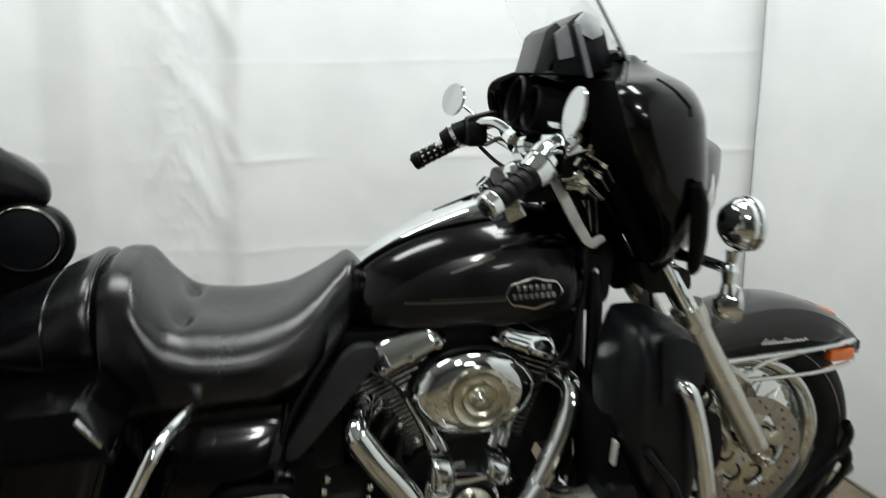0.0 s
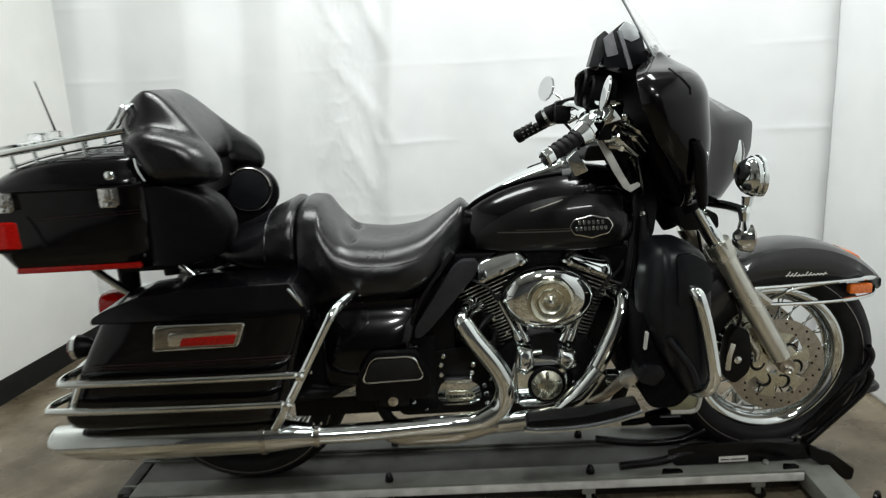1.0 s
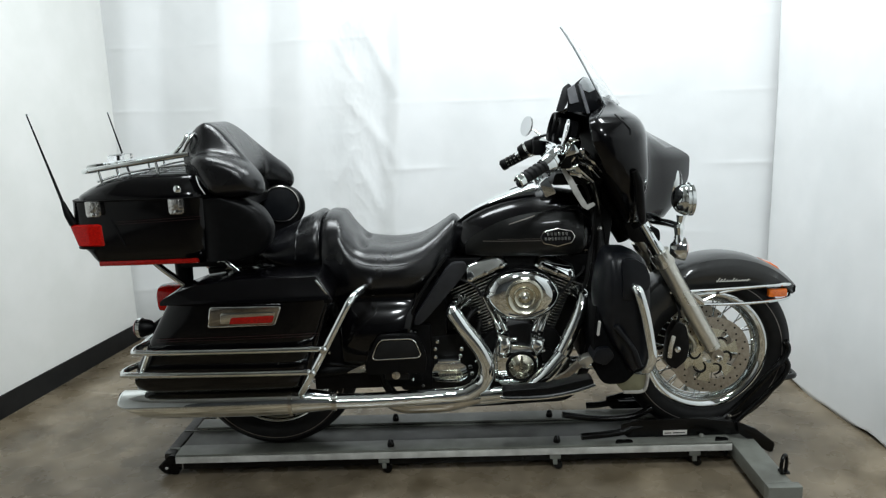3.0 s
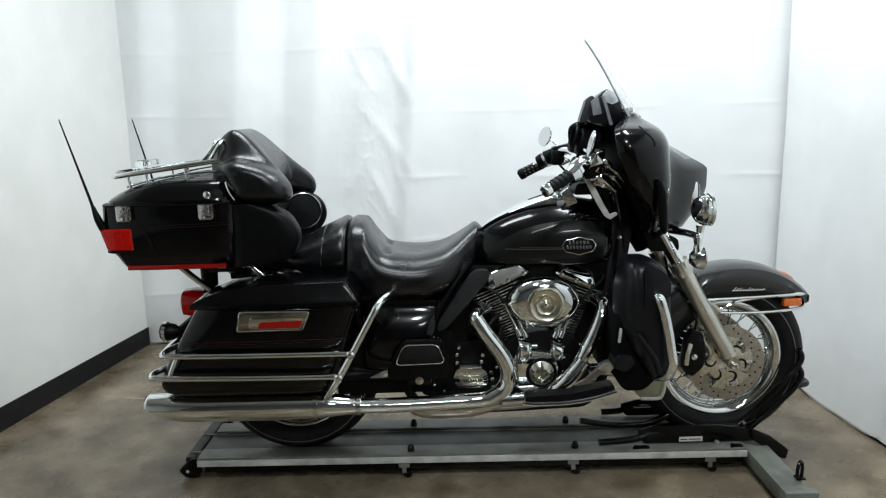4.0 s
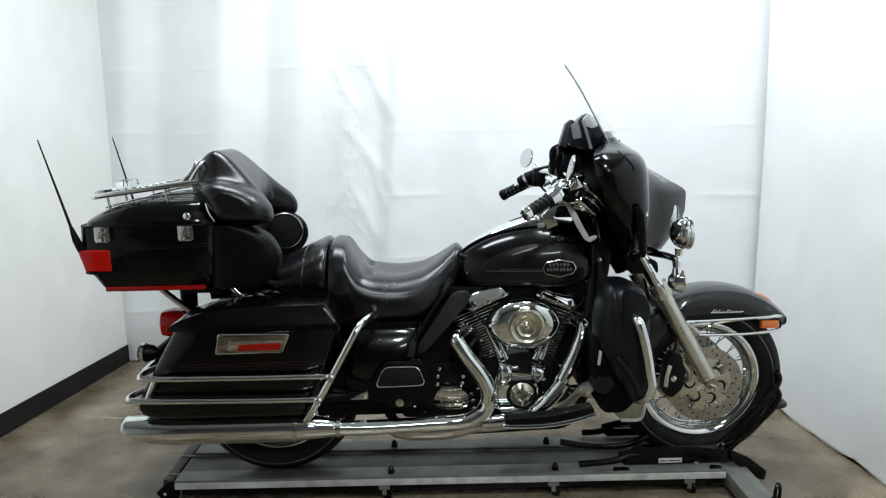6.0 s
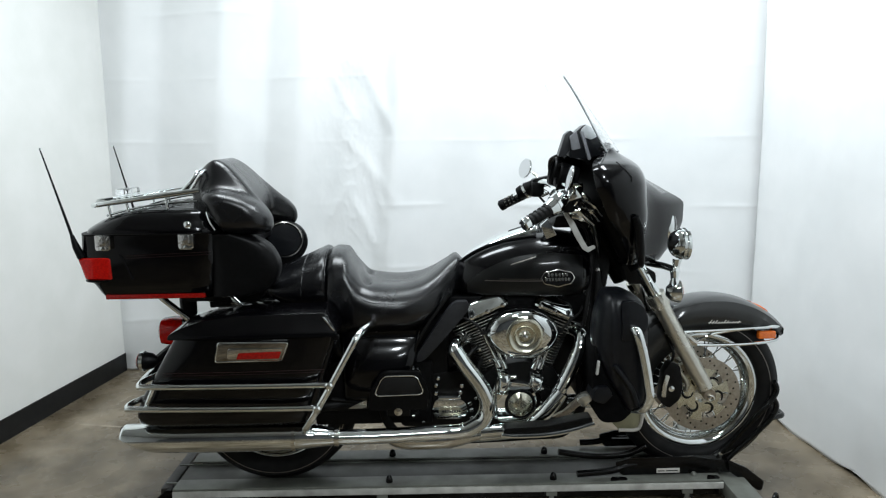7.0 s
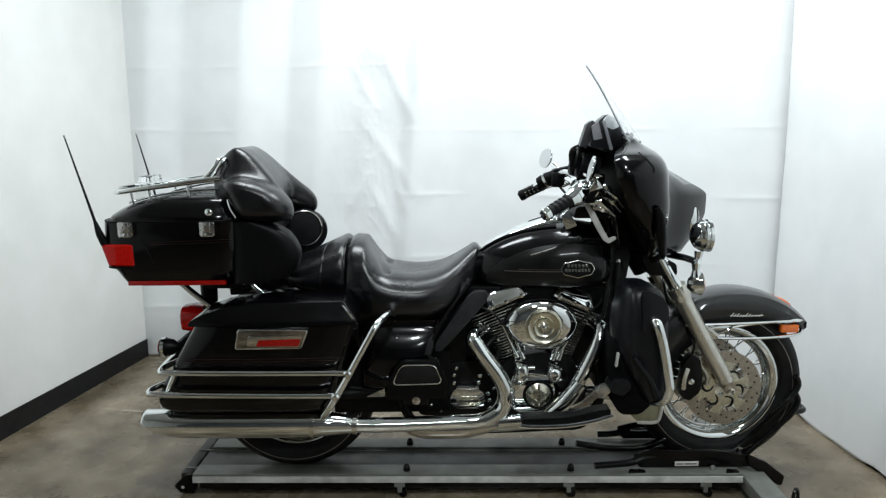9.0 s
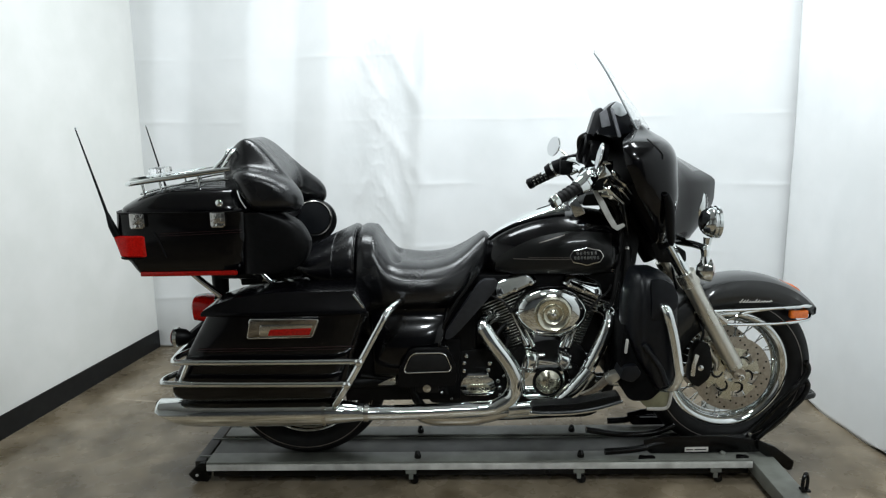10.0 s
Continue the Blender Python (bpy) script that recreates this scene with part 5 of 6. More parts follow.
def make_cylinder(name, base, tilt, label, head_from, head_to):
    """A finned barrel and head, leaning by tilt degrees towards the front."""
    m = Matrix.Translation(base) @ pose(0, 0, 0, 0, tilt, 0)
    cyl = part(name, lathe([(0.0, 0), (0.058, 0), (0.058, 0.20), (0.0, 0.20)], m, 24), ENGINE, bike, label)

    def fin(hx, hy, t, r):
        bm = bmesh.new()
        pts = corner_outline([(-hx, -hy), (hx, -hy), (hx, hy), (-hx, hy)], r, 4)
        return loft([[Vector((x * f, y * f, z)) for x, y in pts] for z, f in ((-t, 0.97), (-t * 0.7, 0.992), (0, 1), (t * 0.7, 0.992), (t, 0.97))], bm=bm)

    def edged(name, bm):
        """A black fin with a bare, bright edge."""
        me = to_mesh(name, bm, FIN, angle=60)
        me.materials.append(ENGINE)
        for f in me.polygons:
            f.material_index = 1 if abs(f.normal.z) > 0.95 else 0
        return me
    small, big = edged("barrel_fin", fin(0.054, 0.092, 0.0028, 0.046)), edged("head_fin", fin(0.088, 0.098, 0.0026, 0.02))
    for k in range(15):
        piece("barrel_fin", small, m @ Matrix.Translation((0, 0, 0.012 + 0.0108 * k)), cyl)
    for k in range(5):
        piece("head_fin", big, m @ Matrix.Translation((0, 0, 0.174 + 0.0115 * k)) @ Matrix.Diagonal((1 + 0.02 * k, 1, 1, 1)), cyl)
    mid, half = (head_from + head_to) / 2, (head_to - head_from) / 2
    head = loft([[m @ Vector((mid + x * f, y * f, z)) for x, y in corner_outline([(-half, -0.124), (half, -0.124), (half, 0.11), (-half, 0.11)], 0.03, 5)] for z, f in ((0.226, 0.97), (0.229, 1.0), (0.236, 1.0), (0.239, 0.975), (0.25, 0.93), (0.262, 0.865), (0.273, 0.78), (0.281, 0.66), (0.285, 0.5))])
    rocker = part("rocker_box", head, CHROME, cyl, "chrome rocker box")
    for dx in (mid - half * 0.7, mid, mid + half * 0.7):
        part("rocker_bolt", lathe([(0, 0), (0.008, 0), (0.008, 0.006), (0, 0.008)], m @ Matrix.Translation((dx, -0.123, 0.2345)) @ FACE_RIGHT, 10), WORN, rocker)
    return cyl


make_cylinder("rear_cylinder", (0.235, -0.02, 0.50), -22.5, "rear finned cylinder of the V-twin", -0.028, 0.14)
make_cylinder("front_cylinder", (0.385, -0.02, 0.50), 22.5, "front finned cylinder of the V-twin", -0.12, 0.04)
for x0, x1, z0, z1 in ((0.247, 0.188, 0.512, 0.645), (0.268, 0.214, 0.505, 0.645), (0.358, 0.424, 0.50, 0.645), (0.38, 0.446, 0.50, 0.645)):
    rod = part("pushrod_tube", tube([(x0, -0.125, z0), (x1, -0.118, z1)], 0.0068, 12), CHROME, bike, "chrome pushrod tube")
    a, b = Vector((x0, -0.125, z0)), Vector((x1, -0.118, z1))
    part("pushrod_collar", tube([a.lerp(b, 0.12), a.lerp(b, 0.26), a.lerp(b, 0.36)], [0.0135, 0.0125, 0.0085], 14), CHROME, rod, "satin pushrod cup")
    part("pushrod_ring", tube([a.lerp(b, 0.06), a.lerp(b, 0.12)], 0.0145, 14), PLASTIC, rod, "black rubber ring")
for outline in ([(0.216, 0.44), (0.262, 0.425), (0.287, 0.468), (0.28, 0.514), (0.226, 0.528)], [(0.338, 0.464), (0.372, 0.428), (0.4, 0.455), (0.404, 0.498), (0.348, 0.514)]):
    cx, cz = sum(q[0] for q in outline) / 5, sum(q[1] for q in outline) / 5
    rim = corner_outline(outline, 0.014, 5)
    block = part("tappet_block", loft([[Vector((cx + (x - cx) * f, y, cz + (z - cz) * f)) for x, z in rim] for y, f in ((-0.09, 1), (-0.138, 1.0), (-0.15, 0.97), (-0.16, 0.88), (-0.168, 0.74), (-0.173, 0.56), (-0.176, 0.34), (-0.177, 0.12))]), CHROME, bike, "chrome tappet cover")
    for dx, dz in ((-0.012, 0.014), (0.013, -0.016)):
        part("tappet_bolt", lathe([(0, 0), (0.006, 0), (0.006, 0.004), (0.003, 0.006), (0, 0.006)], at_right(cx + dx, -0.167, cz + dz), 12), CHROME, block)


def football(scale, y, bulge, k=60):
    """The air cleaner's pointed oval, at y."""
    out = []
    for i in range(k):
        a = 2 * math.pi * i / k
        c, s = math.cos(a), math.sin(a)
        px = 0.127 * math.copysign(abs(c) ** 0.9, c)
        pz = 0.09 * math.copysign(abs(s) ** 0.95, s) * (1 - 0.14 * c * c)
        out.append(Vector((0.322 + px * scale, y, 0.655 + pz * scale)))
    return out


air = part("air_cleaner", loft([football(0.98, -0.13, 0), football(1.0, -0.145, 0), football(1.0, -0.153, 0), football(0.985, -0.1605, 0), football(0.955, -0.166, 0), football(0.9, -0.1715, 0), football(0.8, -0.1765, 0), football(0.62, -0.182, 0)]), CHROME, bike, "oval chrome air cleaner cover")
part("air_cleaner_band", loft([football(1.01, -0.105, 0), football(1.03, -0.115, 0), football(1.03, -0.128, 0), football(1.01, -0.134, 0)]), ENGINE, air, "black air cleaner backing")
part("cleaner_disc", lathe([(0.0, 0.016), (0.013, 0.016), (0.018, 0.009), (0.022, 0.006), (0.033, 0.007), (0.037, 0.010), (0.04, 0.007), (0.054, 0.008), (0.06, 0.012), (0.067, 0.010), (0.069, 0.0), (0.0, -0.004)], at_right(0.325, -0.179, 0.656) @ Matrix.Diagonal((0.95, 0.95, 1, 1)), 48), BRUSHED, air, "brushed round insert")
part("cleaner_boss", lathe([(0.0, 0.024), (0.008, 0.022), (0.012, 0.015), (0.0, 0.014)], at_right(0.325, -0.178, 0.656), 24), CHROME, air)
for dx in (-0.086, 0.086):
    part("cleaner_rib", box(0.322 + dx - 0.026, 0.322 + dx + 0.02, -0.1765, -0.172, 0.672, 0.675, 0.001), WORN, air)
part("intake_manifold", tube([(0.24, -0.03, 0.66), (0.31, -0.05, 0.665), (0.38, -0.03, 0.66)], 0.035, 16), ENGINE, bike)
part("gearbox", slab(corner_outline([(-0.12, 0.31), (0.17, 0.31), (0.17, 0.47), (0.10, 0.52), (-0.06, 0.50), (-0.12, 0.44)], 0.03), -0.13, 0.13, 0.015), ENGINE, bike, "black gearbox housing")
tcover = part("transmission_cover", slab(corner_outline([(-0.005, 0.378), (0.012, 0.348), (0.105, 0.345), (0.128, 0.37), (0.118, 0.405), (0.10, 0.418), (0.012, 0.42)], 0.012), -0.152, -0.13, 0.008), CHROME, bike, "chrome transmission side cover")
part("cover_panel", slab(corner_outline([(0.018, 0.378), (0.028, 0.36), (0.095, 0.358), (0.108, 0.376), (0.098, 0.39), (0.026, 0.392)], 0.006), -0.156, -0.1525, 0.0015), BRUSHED, tcover)
for k in range(8):
    part("lettering_bar", box(0.034 + 0.0085 * k, 0.0395 + 0.0085 * k, -0.158, -0.1563, 0.371, 0.380, 0.0003), MATTE, tcover)
part("cover_lug", box(0.02, 0.10, -0.165, -0.14, 0.42, 0.432, 0.004), CHROME, tcover)
bolt = to_mesh("cover_bolt", lathe([(0, 0), (0.008, 0), (0.008, 0.007), (0.005, 0.01), (0, 0.01)], FACE_RIGHT, 10), CHROME)
for x, z in ((0.012, 0.435), (0.10, 0.437), (0.012, 0.465), (0.105, 0.462), (0.02, 0.492), (-0.012, 0.398), (-0.018, 0.362), (0.14, 0.37), (0.142, 0.34), (0.135, 0.395)):
    piece("cover_bolt", bolt, Matrix.Translation((x, -0.131, z)), bike)
part("starter_motor", lathe([(0, -0.06), (0.034, -0.06), (0.036, 0.05), (0.03, 0.058), (0, 0.06)], pose(0.06, -0.04, 0.55, 90, 0, 0), 24), ENGINE, bike)
part("oil_filter", lathe([(0, 0), (0.036, 0), (0.038, 0.06), (0.03, 0.075), (0, 0.078)], pose(0.48, -0.05, 0.35, 0, 90, 0), 24), CHROME, bike, "chrome oil filter")
part("oil_cooler", slab(corner_outline([(0.40, 0.74), (0.59, 0.74), (0.575, 0.50), (0.545, 0.465), (0.46, 0.465), (0.40, 0.50)], 0.015), -0.05, 0.05, 0.012), ENGINE, bike, "black oil cooler and wiring cover")
part("voltage_regulator", box(0.53, 0.56, -0.1, 0.1, 0.40, 0.52, 0.006), ENGINE, bike)

# ---- frame ----
for s in (-1, 1):
    part("frame_tube", tube([(0.60, s * 0.05, 1.0), (0.60, s * 0.1, 0.80), (0.57, s * 0.13, 0.5), (0.50, s * 0.14, 0.30), (0.35, s * 0.14, 0.27), (-0.05, s * 0.14, 0.27), (-0.17, s * 0.14, 0.35), (-0.2, s * 0.14, 0.6), (-0.3, s * 0.13, 0.72)], 0.017, 12), ENGINE, bike, "black steel frame tube")
    part("frame_tube", tube([(-0.2, s * 0.13, 0.70), (-0.5, s * 0.14, 0.74), (-0.85, s * 0.14, 0.72)], 0.016, 12), ENGINE, bike, "black steel frame tube")
    part("swing_arm", tube([(-0.12, s * 0.13, 0.42), (-0.35, s * 0.135, 0.40), (-0.6, s * 0.135, 0.39)], 0.024, 12), ENGINE, bike, "black swing arm")
    part("shock_absorber", tube([(-0.52, s * 0.15, 0.42), (-0.36, s * 0.15, 0.70)], 0.03, 14), ENGINE, bike, "black rear shock absorber")
part("backbone", tube([(0.62, 0, 1.02), (0.3, 0, 0.84), (0.0, 0, 0.76), (-0.2, 0, 0.72)], 0.035, 14), ENGINE, bike)
part("tank_tunnel", box(-0.06, 0.56, -0.105, 0.105, 0.70, 0.785, 0.01), PLASTIC, bike, "black wiring and frame cover under the tank")
part("induction_cover", box(0.03, 0.20, -0.07, 0.07, 0.50, 0.71, 0.02), ENGINE, bike, "black cover behind the rear cylinder")
part("battery_box", box(-0.25, 0.06, -0.13, 0.13, 0.50, 0.73, 0.02), PLASTIC, bike, "black battery and oil box")
deflector = slab(corner_outline([(-0.056, 0.57), (-0.035, 0.572), (-0.012, 0.592), (0.06, 0.672), (0.118, 0.74), (0.132, 0.765), (0.125, 0.785), (0.085, 0.785), (0.06, 0.765), (-0.052, 0.60)], 0.012), -0.185, -0.155, 0.008)
pair("air_deflector", deflector, SLATE, bike, "matte dark mid-frame air deflector")
pair("deflector_stay", tube([(0.06, -0.15, 0.80), (-0.03, -0.185, 0.68), (-0.075, -0.185, 0.58)], 0.006, 8), ENGINE, bike)
part("stay_knob", lathe([(0, 0), (0.014, 0), (0.017, 0.012), (0.012, 0.024), (0, 0.026)], at_right(-0.055, -0.18, 0.54), 16), CHROME, bike, "chrome stay fastener")
cover_rows = []
for k in range(19):
    t = k / 18
    z = 0.43 + 0.25 * t
    bulge = math.sin(min(1, t * 1.12) * math.pi) ** 0.7
    cover_rows.append(ring_z(z, -0.315, -0.085 + 0.05 * t, 0.016 + 0.03 * bulge, 2.8, 36, -0.155 - 0.022 * bulge))
part("inner_splash_panel", box(-0.42, 0.0, -0.145, -0.125, 0.33, 0.56, 0.008), PLASTIC, bike, "black inner splash panel")
pair("side_cover", loft(cover_rows), PAINT, bike, "gloss black side cover")

# ---- passenger board ----
pboard = pair("passenger_footboard", slab(corner_outline([(-0.225, 0.425), (-0.02, 0.425), (-0.015, 0.49), (-0.045, 0.562), (-0.175, 0.562), (-0.215, 0.49)], 0.02), -0.262, -0.238, 0.008), PLASTIC, bike, "black folded passenger footboard")
for ob, s in zip(pboard, (-1, 1)):
    rim = corner_outline([(-0.202, 0.478), (-0.03, 0.482), (-0.055, 0.548), (-0.172, 0.548)], 0.022, 5)
    part("board_trim", tube([(x, s * 0.263, z) for x, z in rim], 0.0028, 8, 1, True), CHROME, ob, "thin chrome outline")
    part("board_pad", slab(corner_outline([(-0.196, 0.483), (-0.036, 0.487), (-0.059, 0.543), (-0.168, 0.543)], 0.02, 4), min(s * 0.262, s * 0.267), max(s * 0.262, s * 0.267), 0.0015), RUBBER, ob, "black rubber pad")
    part("board_hinge", box(-0.16, -0.08, min(s * 0.2, s * 0.255), max(s * 0.2, s * 0.255), 0.40, 0.43, 0.006), ENGINE, ob)
    part("hinge_pin", lathe([(0, 0), (0.014, 0), (0.014, 0.02), (0, 0.022)], at_right(-0.12, -0.255, 0.425) if s < 0 else at_right(-0.12, 0.235, 0.425), 14), WORN, ob)

# ---- exhaust ----
pipe = part("rear_header", tube([(0.12, -0.10, 0.63), (0.09, -0.16, 0.63), (0.08, -0.205, 0.612), (0.11, -0.22, 0.568), (0.165, -0.228, 0.492), (0.186, -0.23, 0.43), (0.168, -0.23, 0.372), (0.11, -0.235, 0.336), (0.0, -0.24, 0.332), (-0.2, -0.27, 0.338), (-0.36, -0.30, 0.352)], 0.0262, 20), CHROME, bike, "chrome exhaust header pipe")
part("heat_shield", tube([(0.078, -0.215, 0.622), (0.11, -0.225, 0.572), (0.168, -0.233, 0.492), (0.19, -0.235, 0.43), (0.171, -0.235, 0.37), (0.115, -0.24, 0.336)], 0.0275, 20), CHROME, pipe, "chrome heat shield")
part("front_header", tube([(0.50, -0.09, 0.66), (0.53, -0.15, 0.64), (0.51, -0.18, 0.58), (0.45, -0.19, 0.46), (0.40, -0.19, 0.38), (0.34, -0.19, 0.32), (0.22, -0.2, 0.305), (0.1, -0.21, 0.305)], 0.024, 18), CHROME, bike, "chrome front exhaust pipe")
part("front_heat_shield", tube([(0.455, -0.2, 0.455), (0.40, -0.2, 0.385), (0.345, -0.2, 0.335)], [0.026, 0.031, 0.027], 18), CHROME, bike, "chrome heat shield")
part("collector", tube([(0.16, -0.22, 0.312), (0.05, -0.225, 0.305), (-0.08, -0.225, 0.303), (-0.14, -0.23, 0.315), (-0.17, -0.24, 0.328)], [0.02, 0.036, 0.036, 0.03, 0.01], 18), WORN, bike, "worn chrome exhaust collector")
part("crossover_pipe", tube([(0.36, -0.20, 0.332), (0.26, -0.225, 0.33), (0.16, -0.24, 0.33)], 0.023, 16), CHROME, bike, "chrome crossover pipe")
for s in (-1, 1):
    y = s * 0.30
    muffler = tube([(-0.34, y, 0.354), (-0.40, y, 0.357), (-0.46, y, 0.36), (-0.60, y, 0.361), (-0.80, y, 0.362), (-0.90, y, 0.363), (-0.96, y, 0.364), (-1.02, y, 0.364), (-1.033, y, 0.365), (-1.039, y, 0.3655)], [0.03, 0.038, 0.046, 0.049, 0.049, 0.049, 0.049, 0.049, 0.0485, 0.043], 28)
    for v in muffler.verts:
        low = max(0.0, min(1.0, (0.382 - v.co.z) / 0.062))
        v.co.x += 0.12 * low ** 1.2 * max(0.0, min(1.0, (-0.82 - v.co.x) / 0.18))
    muffler = part("muffler", muffler, CHROME, bike, "long chrome muffler")
    part("muffler_mouth", tube([(-1.0425, y, 0.3945), (-1.0375, y, 0.394)], 0.0125, 20), PLASTIC, muffler, "dark muffler opening")
    part("muffler_clamp", tube([(-0.475, y, 0.36), (-0.462, y, 0.36)], 0.0515, 28), WORN, muffler, "steel muffler clamp")
    part("pipe_clamp", tube([(-0.335, y, 0.354), (-0.32, y, 0.353)], 0.033, 20), WORN, muffler)
    part("muffler_bracket", box(-0.62, -0.57, min(y * 0.75, y * 0.95), max(y * 0.75, y * 0.95), 0.40, 0.45, 0.004), ENGINE, muffler)

# ---- saddlebags ----
def make_bag(s):
    def side(bm):
        return bm if s < 0 else mirrored(bm)
    y_in, y_out = -0.205, -0.385
    body_rows = []
    for k in range(15):
        t = k / 14
        z = 0.418 + (0.722 - 0.418) * t
        x0, x1, yo = blend([(0.0, -0.935, -0.42, -0.345), (0.06, -0.962, -0.40, -0.372), (0.14, -0.968, -0.39, -0.382), (0.6, -0.90, -0.345, -0.39), (1.0, -0.83, -0.305, -0.385)], t)
        body_rows.append(ring_z(z, x0, x1, (y_in - yo) / 2, 6.0, 48, (y_in + yo) / 2))
    bag = part("saddlebag", side(loft(body_rows)), PAINT, bike, "gloss black hard saddlebag")
    lid = slab(corner_outline([(-0.838, 0.727), (-0.835, 0.742), (-0.806, 0.758), (-0.734, 0.782), (-0.605, 0.795), (-0.37, 0.798), (-0.346, 0.800), (-0.305, 0.742), (-0.302, 0.727)], 0.012, 3), -0.394, -0.205, 0.009, 3)
    for v in lid.verts:
        if v.co.y < -0.3:
            v.co.y += 0.03 * max(0.0, v.co.z - 0.735) / 0.065
    part("bag_lid", side(lid), PAINT, bag, "gloss black saddlebag lid")
    plate = corner_outline([(-0.690, 0.655), (-0.678, 0.717), (-0.458, 0.713), (-0.482, 0.656)], 0.008)
    # plain chrome plate; its dark reflections are painted into the metal's colour
    refl = part("reflector_panel", side(slab(plate, -0.402, -0.386, 0.003)), DARKREFLECT, bag, "chrome-edged plate with dark red reflector")
    part("reflector_rim", side(tube([(x, -0.4015, z) for x, z in plate], 0.0026, 8, 1, True)), CHROME, refl, "chrome rim")
    part("reflector_recess", side(slab(corner_outline([(-0.652, 0.664), (-0.646, 0.70), (-0.474, 0.698), (-0.49, 0.664)], 0.008), -0.4035, -0.401, 0.001)), WORN, refl)
    part("reflector", side(slab(corner_outline([(-0.622, 0.664), (-0.615, 0.683), (-0.48, 0.686), (-0.488, 0.664)], 0.004), -0.407, -0.4015, 0.0015)), DARKRED, refl, "dark red reflector")
    part("pinstripe", side(tube([(-0.86, -0.3895, 0.617), (-0.6, -0.3925, 0.618), (-0.35, -0.389, 0.619)], 0.0011, 6)), STRIPE, bag, "dark red pinstripe")
    part("pinstripe", side(tube([(-0.86, -0.3895, 0.609), (-0.6, -0.3925, 0.610), (-0.35, -0.389, 0.611)], 0.0008, 6)), STRIPE, bag, "dark red pinstripe")
    part("bag_hinge", side(box(-0.325, -0.299, -0.391, -0.375, 0.716, 0.732, 0.005)), PLASTIC, bag, "black lid catch")
    # thin chrome strip imitates the highlight along the painted lid's front edge
    part("lid_highlight_strip", side(slab([(-0.349, 0.790), (-0.344, 0.791), (-0.308, 0.742), (-0.313, 0.741)], -0.389, -0.372, 0.0015)), CHROME, bag, "chrome strip standing in for the lid edge highlight")
    guard = part("bag_guard", side(tube([(-0.80, -0.20, 0.60), (-0.87, -0.28, 0.595), (-0.925, -0.36, 0.588), (-0.93, -0.405, 0.584), (-0.89, -0.415, 0.582), (-0.6, -0.415, 0.578), (-0.335, -0.408, 0.574)], 0.0095, 12)), CHROME, bike, "chrome saddlebag guard rails")
    part("lower_rail", side(tube([(-0.80, -0.20, 0.54), (-0.88, -0.27, 0.528), (-0.965, -0.36, 0.516), (-0.972, -0.405, 0.512), (-0.93, -0.415, 0.510), (-0.6, -0.415, 0.503), (-0.375, -0.408, 0.498)], 0.0095, 12)), CHROME, guard, "chrome guard rail")
    part("rail_link", side(tube([(-0.885, -0.40, 0.58), (-0.915, -0.40, 0.515)], 0.0075, 10)), CHROME, guard)
    part("guard_stay", side(tube([(-0.195, -0.17, 0.715), (-0.208, -0.29, 0.737), (-0.240, -0.375, 0.724), (-0.277, -0.392, 0.664), (-0.335, -0.402, 0.560), (-0.380, -0.40, 0.482), (-0.417, -0.375, 0.42), (-0.43, -0.33, 0.40)], [0.008, 0.0115, 0.0118, 0.0118, 0.0118, 0.0118, 0.0115, 0.011], 14)), CHROME, guard, "chrome diagonal guard stay")
    for x, z in ((-0.333, 0.574), (-0.374, 0.498)):
        part("rail_cap", side(lathe([(0, 0), (0.012, 0), (0.013, 0.008), (0.008, 0.014), (0, 0.015)], at_right(x, -0.415, z), 14)), CHROME, guard)


make_bag(-1)
make_bag(1)
# rear fender, tail lamp and bumper
rows = []
for k in range(33):
    a = radians(28 + 150 * k / 32)
    R = 0.372
    row = []
    for q, d in ((-1, 0.11), (-1, 0.05), (-0.93, 0.02), (-0.7, 0.004), (0, 0), (0.7, 0.004), (0.93, 0.02), (1, 0.05), (1, 0.11)):
        row.append(Vector((RX + (R - d) * math.cos(a), q * 0.115, AZ + (R - d) * math.sin(a))))
    rows.append(row)
bm = bmesh.new()
vs = [[bm.verts.new(p) for p in r] for r in rows]
for a, b in zip(vs, vs[1:]):
    for j in range(len(a) - 1):
        bm.faces.new((a[j], a[j + 1], b[j + 1], b[j]))
bmesh.ops.recalc_face_normals(bm, faces=bm.faces)
rfender = part("rear_fender", bm, PAINT, bike, "gloss black rear fender")
sol = rfender.modifiers.new("thickness", "SOLIDIFY")
sol.thickness = 0.004
part("tail_lamp", loft([ring_x(-0.90, 0.60, 0.70, 0.06, 3.2), ring_x(-0.95, 0.605, 0.705, 0.058, 3.2), ring_x(-0.985, 0.61, 0.70, 0.052, 3.2), ring_x(-0.995, 0.63, 0.68, 0.035, 3)]), RED, bike, "red tail lamp")
part("tail_lamp_base", loft([ring_x(-0.80, 0.58, 0.72, 0.066, 3.2), ring_x(-0.90, 0.59, 0.715, 0.066, 3.2)]), CHROME, bike, "chrome tail lamp base")
